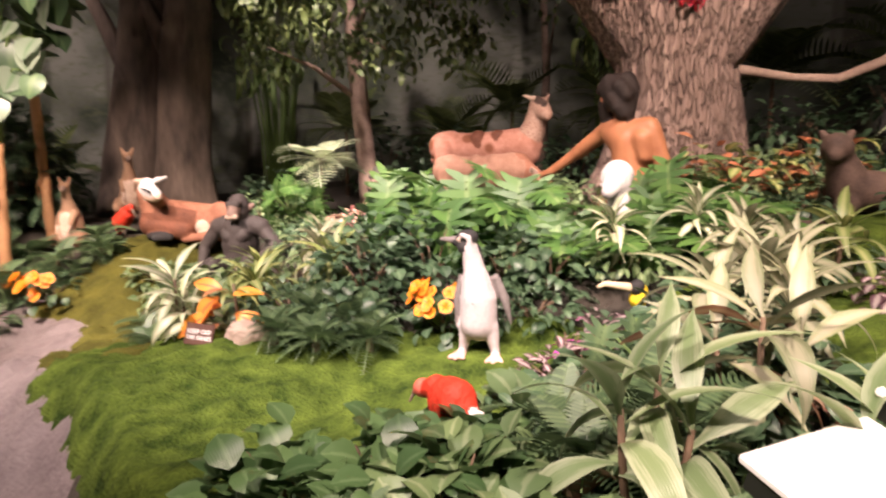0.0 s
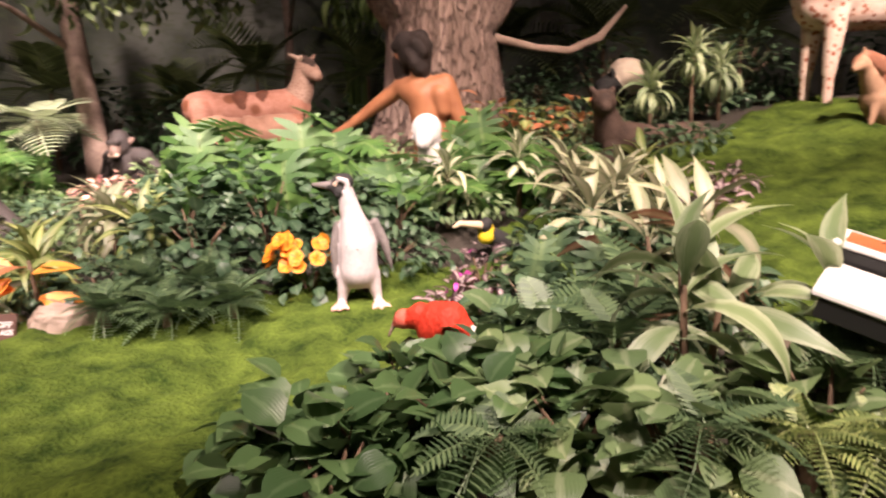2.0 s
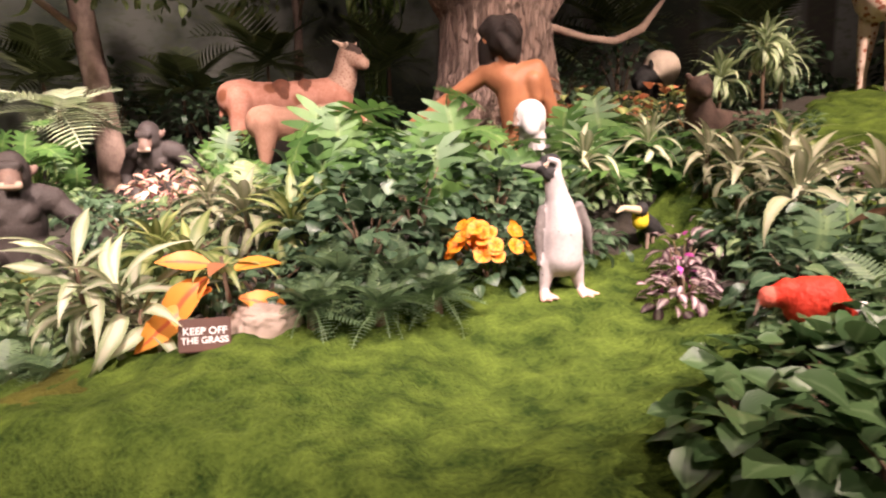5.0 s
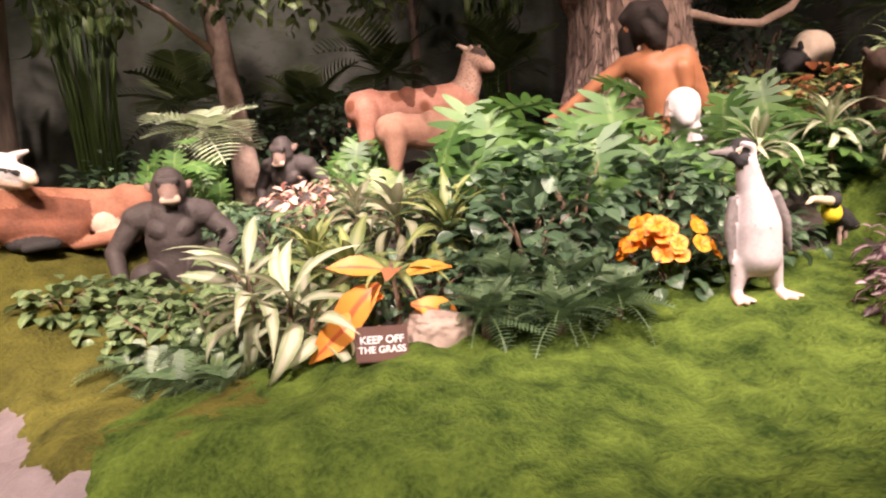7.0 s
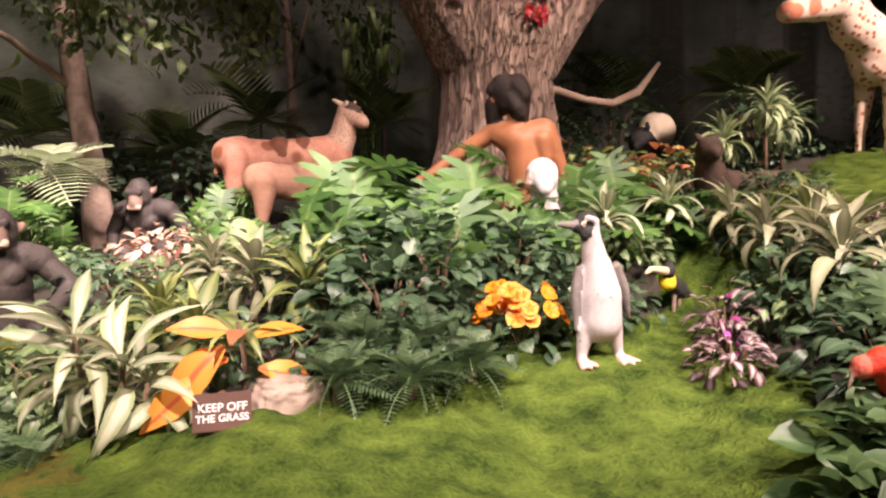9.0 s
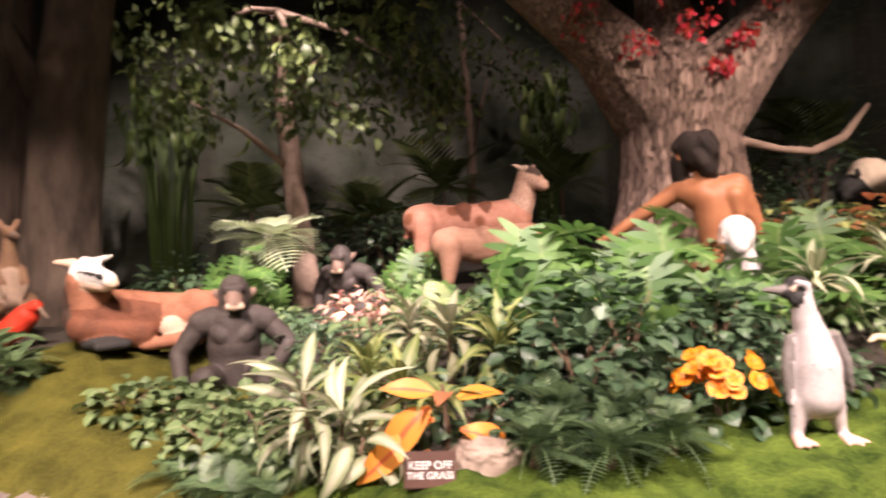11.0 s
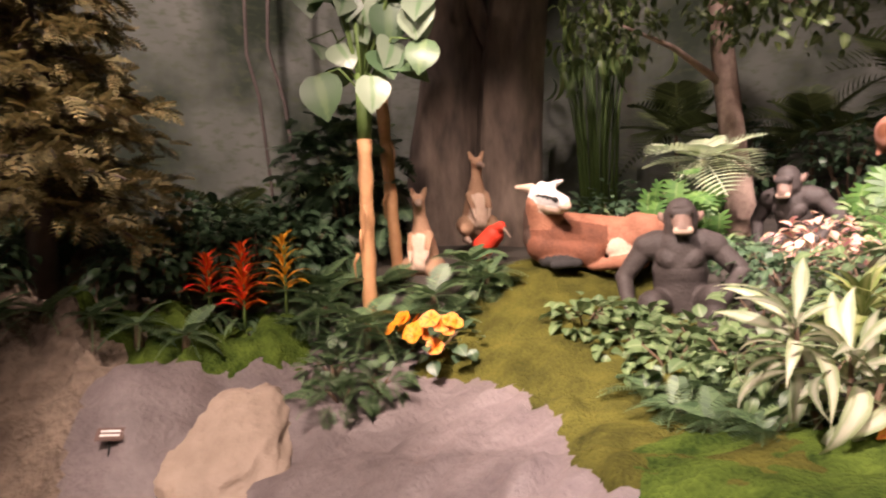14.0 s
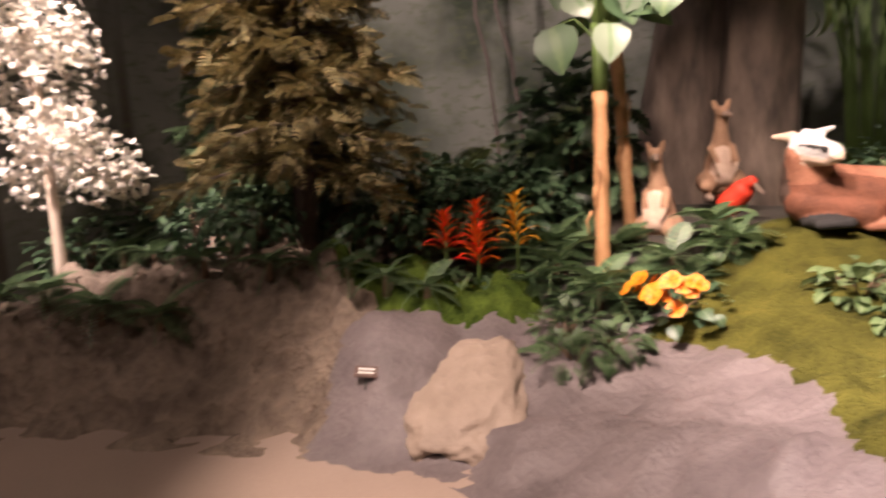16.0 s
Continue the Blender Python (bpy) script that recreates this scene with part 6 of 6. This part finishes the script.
for fx, fy, s in ((-5.22, 2.98, 0.30), (-5.48, 2.86, 0.30), (-5.75, 2.75, 0.32), (-5.95, 2.6, 0.32), (-6.5, 2.1, 0.36), (-6.9, 1.9, 0.36), (-7.3, 1.8, 0.36), (-6.15, 2.4, 0.32), (-6.4, 1.75, 0.36), (-6.75, 1.5, 0.38), (-7.15, 1.25, 0.38), (-7.55, 1.0, 0.4), (-7.9, 0.85, 0.4), (-5.4, 3.5, 0.36), (-5.75, 3.35, 0.36)):
    fern(fx, fy, "dark fern above the bare rock slope", 12, s, L_FERN, "fern_left", None, 0.10, low=-12, high=55)
for bx, by in ((-6.7, 2.6), (-7.1, 2.3), (-7.9, 1.7), (-6.0, 3.3), (-7.6, 2.7), (-5.6, 4.0), (-6.2, 4.1)):
    bush(bx, by, "dark leafy shrub at the foot of the conifer", "", L_DARK, B_OVAL, 220, 0.40, 0.42, 0.12, "shrub", "bush", False)


def bromeliad(x, y, label, mat, key, tall, n):
    ob = thing("bromeliad", label, "flower", Matrix.Translation(on(x, y)), "bromeliads")
    green = leaf_meshes("brom_green", B_STRAP, L_FERN)
    for i in range(9):
        part("leaf", green[i % 3], ob, aim((0, 0, 0.02), i * GOLD, radians(rng.uniform(15, 60)), rng.uniform(0.22, 0.32), 0))
    part("spike", tube_mesh("spike", [(0, 0, 0), (0.01, 0, tall)], [0.012, 0.006], M_STEM, 6), ob)
    bracts = leaf_meshes(key, B_BROAD, mat)
    for i in range(n):
        t = i / n
        part("bract", bracts[0], ob, aim((0, 0, tall * (0.45 + 0.55 * t)), i * GOLD, radians(35 + 45 * t), 0.24 - 0.09 * t, 0))
    return ob


for bx, by, s in ((-5.40, 3.30, 0.36), (-5.24, 3.44, 0.44), (-5.16, 3.36, 0.34)):
    bromeliad(bx, by, "bromeliad with a red-orange flower spike", L_BROMRED, "bract_red", s * 1.1, 22)
bromeliad(-5.04, 3.60, "bromeliad with a yellow flower spike", L_BROMYEL, "bract_yellow", 0.55, 22)

# right bed and foreground
def cane_plant(x, y, label, canes, size, n, mat, key, odd=None, blades=B_BROADLANCE):
    """Several thin canes, each with a loose whorl of long stalked leaves that arch over."""
    ob = thing("cane_leaf_plant", label, "plant", Matrix.Translation(on(x, y)), "strap-leaved plants")
    q = random.Random(int(x * 100) + int(y * 10))
    meshes = leaf_meshes(key + "_wide", blades, mat)
    other = leaf_meshes("bronze_lance", B_BROADLANCE, L_BRONZE)
    for cx_, cy_, top in canes:
        part("cane", tube_mesh("cane", [(cx_ * 0.3, cy_ * 0.3, -0.03), (cx_ * 0.8, cy_ * 0.8, top * 0.5), (cx_, cy_, top)], [0.014, 0.011, 0.008], M_BROWNSTEM, 7), ob)
        for i in range(n):
            t = i / (n - 1)
            turn = i * GOLD + q.uniform(-0.5, 0.5)
            m = aim((cx_, cy_, top - 0.20 * t), turn, radians(62 - 88 * t ** 0.8 + q.uniform(-12, 12)), size * q.uniform(0.7, 1.12) * (0.85 + 0.15 * math.sin(math.pi * t)), q.uniform(-0.9, 0.9))
            part("leaf", (other if odd and i in odd else meshes)[0 if t < 0.3 else q.choice((1, 2, 1))], ob, m)
    return ob


cane_plant(0.77, 1.46, "pale green plant with broad streaked arching leaves", ((-0.06, -0.02, 0.36), (0.10, 0.06, 0.30), (0.02, 0.14, 0.40)), 0.42, 10, L_BROAD, "broad_lance", (8,))
cane_plant(-2.05, 3.12, "cream-streaked plant with drooping pointed leaves beside the sign", ((-0.13, 0.12, 0.38), (0.04, 0.0, 0.30), (0.12, -0.02, 0.22)), 0.40, 22, L_PALECREAM, "pale_cream", None, B_LANCE)
cane_plant(1.08, 2.05, "pale green plant with broad streaked arching leaves", ((0.0, 0.0, 0.44), (-0.12, 0.10, 0.34), (0.12, 0.08, 0.36)), 0.40, 10, L_CREAM, "cream_narrow", (3, 7))
cane_plant(1.22, 1.52, "pale green plant with bronze tinted leaf tips", ((0.0, 0.0, 0.30), (0.10, 0.10, 0.26)), 0.36, 9, L_BROAD, "broad_lance", (4, 6))
strap_plant(1.02, 2.85, "cream-streaked plant with narrow arching leaves", "cream_narrow", L_CREAM, B_LANCE, 22, 0.46, stem=0.30, low=-20)
strap_plant(1.36, 3.28, "cream-streaked plant with narrow arching leaves", "cream_narrow", L_CREAM, B_LANCE, 22, 0.42, stem=0.28, low=-20)
for sx, sy, s in ((1.20, 2.98, 0.42), (1.16, 3.42, 0.38), (1.25, 2.62, 0.38), (1.2, 3.72, 0.34)):
    strap_plant(sx, sy, "cream-streaked plant with narrow arching leaves", "cream_narrow", L_CREAM, B_LANCE, 26, s * 1.0, stem=0.32, low=-12)
strap_plant(1.62, 3.55, "cream-streaked plant with narrow arching leaves", "olive", L_OLIVE, B_STRAP, 24, 0.40, stem=0.26, low=-15)
strap_plant(2.72, 4.95, "tall light strap-leaved plant beside the cat statue", "whitish_lance", L_PALEPALM, B_LANCE, 54, 0.36, stem=0.62, low=-40)
strap_plant(2.45, 5.15, "tall light strap-leaved plant beside the cat statue", "whitish_lance", L_PALEPALM, B_LANCE, 44, 0.38, stem=0.40, low=-30)
strap_plant(3.05, 5.1, "tall light strap-leaved plant beside the cat statue", "whitish_lance", L_PALEPALM, B_LANCE, 44, 0.38, stem=0.42, low=-30)
bush(1.85, 3.25, "low purple-leaved plant at the moss bank", "purple", L_PURPLE, B_OVAL, 90, 0.26, 0.20, 0.09, "purple_leaf_plant", "plant")
bush(2.15, 3.55, "low purple-leaved plant at the moss bank", "purple", L_PURPLE, B_OVAL, 60, 0.22, 0.18, 0.09, "purple_leaf_plant", "plant")
bush(0.34, 2.78, "purple and white leaved plant beside the moss", "purple", L_PURPLE, B_OVAL, 110, 0.17, 0.20, 0.075, "purple_leaf_plant", "plant")
bush(0.52, 3.02, "purple and white leaved plant beside the moss", "purple", L_PURPLE, B_OVAL, 70, 0.14, 0.28, 0.075, "purple_leaf_plant", "plant")
bush(0.40, 2.90, "magenta-flowered plant above purple leaves", "magenta", L_MAGENTA, B_OVAL, 20, 0.11, 0.27, 0.050, "magenta_plant", "flower")
for bx, by, r, tl in ((0.92, 3.0, 0.26, 0.34), (0.95, 2.45, 0.34, 0.36), (0.62, 2.35, 0.28, 0.28), (1.15, 2.6, 0.28, 0.34), (0.45, 2.1, 0.2, 0.2), (1.15, 2.2, 0.28, 0.34), (1.2, 2.95, 0.24, 0.34)):
    bush(bx, by, "dark green leafy bush beside the moss bank", "dark_oval", L_DARK, B_OVAL, 120, r, tl, 0.12, group="dark bushes")
split_plant(0.80, 2.35, "dark plant with fan-like cut leaves", 8, 0.20, 0.40, "split_dark", L_FERN)
for fx, fy, s in ((0.50, 1.95, 0.32), (0.85, 1.95, 0.36), (0.62, 1.62, 0.34)):
    fern(fx, fy, "dark fern among broad green leaves", 13, s, tall=0.16)
for bx, by, r in ((-0.12, 1.48, 0.26), (0.14, 1.38, 0.26), (0.36, 1.30, 0.24), (-0.02, 1.68, 0.2), (0.28, 1.48, 0.2), (-0.32, 1.62, 0.2), (0.32, 1.55, 0.2), (-0.22, 1.32, 0.22), (0.55, 1.15, 0.22), (0.95, 1.18, 0.24), (0.22, 1.78, 0.20), (0.36, 1.98, 0.20), (0.02, 1.86, 0.16)):
    bush(bx, by, "broad heart-leaved dark green plant at the walkway", "front_heart_light" if bx > 0.3 else "front_heart", L_IVY if bx > 0.3 else L_FRONT, B_HEART, 70, r, 0.24, 0.105, "heart_leaf_plant", "plant", group="walkway plants")
for fx, fy, s in ((0.14, 1.16, 0.24), (0.55, 1.05, 0.24), (1.1, 1.25, 0.28)):
    fern(fx, fy, "grey-green fern at the walkway edge", 11, s, tall=0.20, low=0, high=40)

for fx, fy, s in ((0.78, 1.04, 0.21), (0.58, 0.98, 0.20), (0.94, 1.0, 0.20)):
    fern(fx, fy, "light green fern at the walkway edge", 16, s, L_PALM, "light_fern", None, 0.16, low=-14, high=45)

# croton with its big orange leaves
CROTON = (("croton", B_CROTON, L_ORANGE), ("croton_amber", B_CROTON, L_AMBER), ("croton_rust", B_CROTON, L_RUST))
croton = thing("croton", "croton with large orange and yellow leaves", "plant", Matrix.Translation(on(-1.62, 3.10)))
part("stem", tube_mesh("stem", [(0, 0, -0.03), (0.02, 0, 0.15), (0.0, 0, 0.34)], [0.013, 0.011, 0.008], M_BROWNSTEM, 7), croton)
for i, (dx, dz, az, el, s) in enumerate(((-0.03, 0.30, 98, 14, 0.18), (-0.05, 0.25, 108, -34, 0.27), (-0.12, 0.15, 118, -30, 0.23), (-0.06, 0.09, 132, -42, 0.19), (0.04, 0.27, -82, 16, 0.17), (0.06, 0.16, -98, -16, 0.24), (0.09, 0.11, -125, -22, 0.18), (-0.04, 0.20, 75, -6, 0.22), (0.02, 0.30, 165, 10, 0.15))):
    part("leaf", leaf_meshes(*CROTON[(0, 1, 0, 2, 0)[i % 5]])[i % 2], croton, aim((dx, -0.07, dz + 0.02), radians(az), radians(el), s * 1.2, -0.7 * math.sin(radians(az)) + rng.uniform(-0.3, 0.3)) @ Matrix.Diagonal((0.74, 1, 1, 1)))
for i in range(9):
    part("young_leaf", leaf_meshes("croton_olive", B_LANCE, L_OLIVE)[i % 3], croton, aim((0, 0, 0.26), i * GOLD, radians(rng.uniform(10, 60)), rng.uniform(0.22, 0.30), 0), "olive young leaf")



# ---- stones, signs and the reading panel ----
def stone(name, label, m, size, mat, seed, rough=0.16):
    bm = bmesh.new()
    bmesh.ops.create_icosphere(bm, subdivisions=5, radius=1.0)
    for v in bm.verts:
        c = v.co
        p = Vector([math.copysign(abs(k) ** 0.72, k) for k in c])
        k = 1 + rough * 1.6 * fractal(c.x * 1.3 + seed, c.y * 1.3, c.z * 1.3) - rough * abs(fractal(c.x * 3 + seed, c.y * 3, c.z * 3 + 4)) * 1.4
        v.co = Vector((p.x * size[0], p.y * size[1], p.z * size[2])) * k
    me = bpy.data.meshes.new(name)
    bm.to_mesh(me)
    bm.free()
    me.materials.append(mat)
    me.polygons.foreach_set("use_smooth", [True] * len(me.polygons))
    ob = new(name, me)
    ob.matrix_basis = m
    return tagged(ob, label, "rock")


stone("boulder", "smooth tan boulder leaning on the rock slope", pose(-4.70, 2.80, 0.10, 24, -4, 38), (0.37, 0.50, 0.18), M_BOULDER, 3.0)
stone("stone", "pale rounded stone beside a small sign", pose(-1.47, 3.03, float(height(-1.47, 3.03)) + 0.05, 0, 8, 20), (0.14, 0.11, 0.10), M_BOULDER, 8.0)

M_SIGN = material("brown_sign_face", (0.115, 0.055, 0.04), (0.075, 0.035, 0.026), 0.5, 40, 0.8, 0.05, 6)
M_LETTER = material("white_print", (0.75, 0.72, 0.70), (0.66, 0.63, 0.61), 0.5, 60, 0.8, 0.0)
M_BOARD = material("white_board", (0.78, 0.77, 0.75), (0.72, 0.71, 0.69), 0.35, 20, 0.8, 0.03)
M_BLACK = material("black_metal", (0.02, 0.02, 0.02), (0.012, 0.012, 0.012), 0.4, 40, 0.8, 0.05)
M_ORANGEPRINT = material("orange_print", (0.65, 0.16, 0.06), (0.45, 0.09, 0.035), 0.35, 9, 0.9, 0.02, 5)


def box_mesh(name, size, mat, bevel=0.004):
    bm = bmesh.new()
    bmesh.ops.create_cube(bm, size=1.0, matrix=Matrix.Diagonal((*size, 1)))
    bmesh.ops.bevel(bm, geom=list(bm.edges), offset=bevel, segments=2, affect="EDGES")
    me = bpy.data.meshes.new(name)
    bm.to_mesh(me)
    bm.free()
    me.materials.append(mat)
    return me


def text_mesh(words, size, mat):
    cu = bpy.data.curves.new("lettering", "FONT")
    cu.body, cu.size, cu.align_x, cu.align_y, cu.extrude, cu.offset = words, size, "CENTER", "CENTER", 0.0008, 0.0008
    ob = bpy.data.objects.new("lettering", cu)
    scene.collection.objects.link(ob)
    me = bpy.data.meshes.new_from_object(ob.evaluated_get(bpy.context.evaluated_depsgraph_get()))
    bpy.data.objects.remove(ob)
    me.materials.clear()
    me.materials.append(mat)
    return me


sign = thing("small_sign", "small brown sign with white lettering stuck in moss", "sign", pose(-1.685, 2.86, 0.635, 72, 3, 3))
part("board", box_mesh("board", (0.185, 0.125, 0.012), M_SIGN), sign)
part("lettering", text_mesh("KEEP OFF", 0.037, M_LETTER), sign, pose(0, 0.014, 0.007), "white lettering")
part("lettering", text_mesh("THE GRASS", 0.033, M_LETTER), sign, pose(0, -0.020, 0.007), "white lettering")
part("stake", tube_mesh("stake", [(0, -0.03, -0.012), (0, -0.16, -0.012)], [0.006, 0.005], M_BLACK, 6), sign)
SIGN_Z = float(surface(np.array([-5.05]), np.array([2.395]))[0])
tiny = thing("small_sign", "tiny dark sign on a stake on bare rock", "sign", pose(-5.05, 2.395, SIGN_Z + 0.05, 35, 4, 40))
part("board", box_mesh("board", (0.13, 0.075, 0.010), M_SIGN), tiny)
for k in (0.014, -0.010):
    part("printed_bar", box_mesh("printed_bar", (0.09, 0.012, 0.002), M_LETTER, 0.0005), tiny, pose(0, k, 0.006))
part("stake", tube_mesh("stake", [(0, -0.02, -0.01), (0, -0.14, -0.12)], [0.006, 0.005], M_BLACK, 6), tiny)


def reading_panel(m, label, width, printed, drop):
    """A sloping board on a black post; the origin is the far corner of the board."""
    ob = thing("reading_panel", label, "sign", m, "reading panels")
    slope = pose(0, 0, 0, 16, 0, 0)
    board = part("board", box_mesh("board", (width, 0.60, 0.02), M_BOARD, 0.005), ob, slope @ pose(width / 2, -0.30, -0.01), "white sloping board")
    if printed:
        part("printed_panel", box_mesh("printed_panel", (width * 0.8, 0.54, 0.003), M_ORANGEPRINT, 0.001), board, pose(-width * 0.06, 0, 0.0115), "orange and red printed sheet")
    part("frame", box_mesh("frame", (width * 0.94, 0.56, 0.05), M_BLACK, 0.004), ob, slope @ pose(width / 2, -0.30, -0.047), "black frame under the board")
    part("post", box_mesh("post", (0.07, 0.07, drop - 0.13), M_BLACK), ob, pose(width / 2, -0.30, -0.13 - (drop - 0.13) / 2))
    part("foot", box_mesh("foot", (0.26, 0.36, 0.02), M_BLACK), ob, pose(width / 2, -0.30, -drop + 0.01))
    return ob


PX, PY = 0.94, 1.26
reading_panel(pose(PX, PY, 1.06, 0, 0, 45), "white sloping reading panel on a black stand", 0.40, False, 1.06 - float(height(1.29, 1.19)))
reading_panel(pose(PX + 0.30, PY + 0.30, 1.12, 0, 0, 45), "reading panel with an orange printed sheet", 0.26, True, 1.12 - float(height(1.54, 1.44)))


# hanging vines before the mural
for pts in ([(-6.95, 5.2, 3.6), (-6.97, 5.2, 2.9), (-6.83, 5.2, 2.45), (-6.75, 5.2, 1.7), (-6.7, 5.2, 0.9)], [(-6.72, 5.3, 3.6), (-6.78, 5.3, 2.95), (-6.6, 5.3, 2.4), (-6.5, 5.3, 1.7), (-6.48, 5.3, 0.9)]):
    vine = thing("hanging_vine", "thin dark vine hanging before the mural", "vine", Matrix.Translation((pts[-1][0], pts[-1][1], 0.9)))
    ends = [(p[0] - pts[-1][0], p[1] - pts[-1][1], p[2] - 0.9) for p in [(pts[0][0], pts[0][1], 5.4)] + pts]
    part("stem", tube_mesh("stem", ends, [0.022, 0.02, 0.018, 0.018, 0.016, 0.014], M_DARKBARK, 7, wobble=0.2), vine)
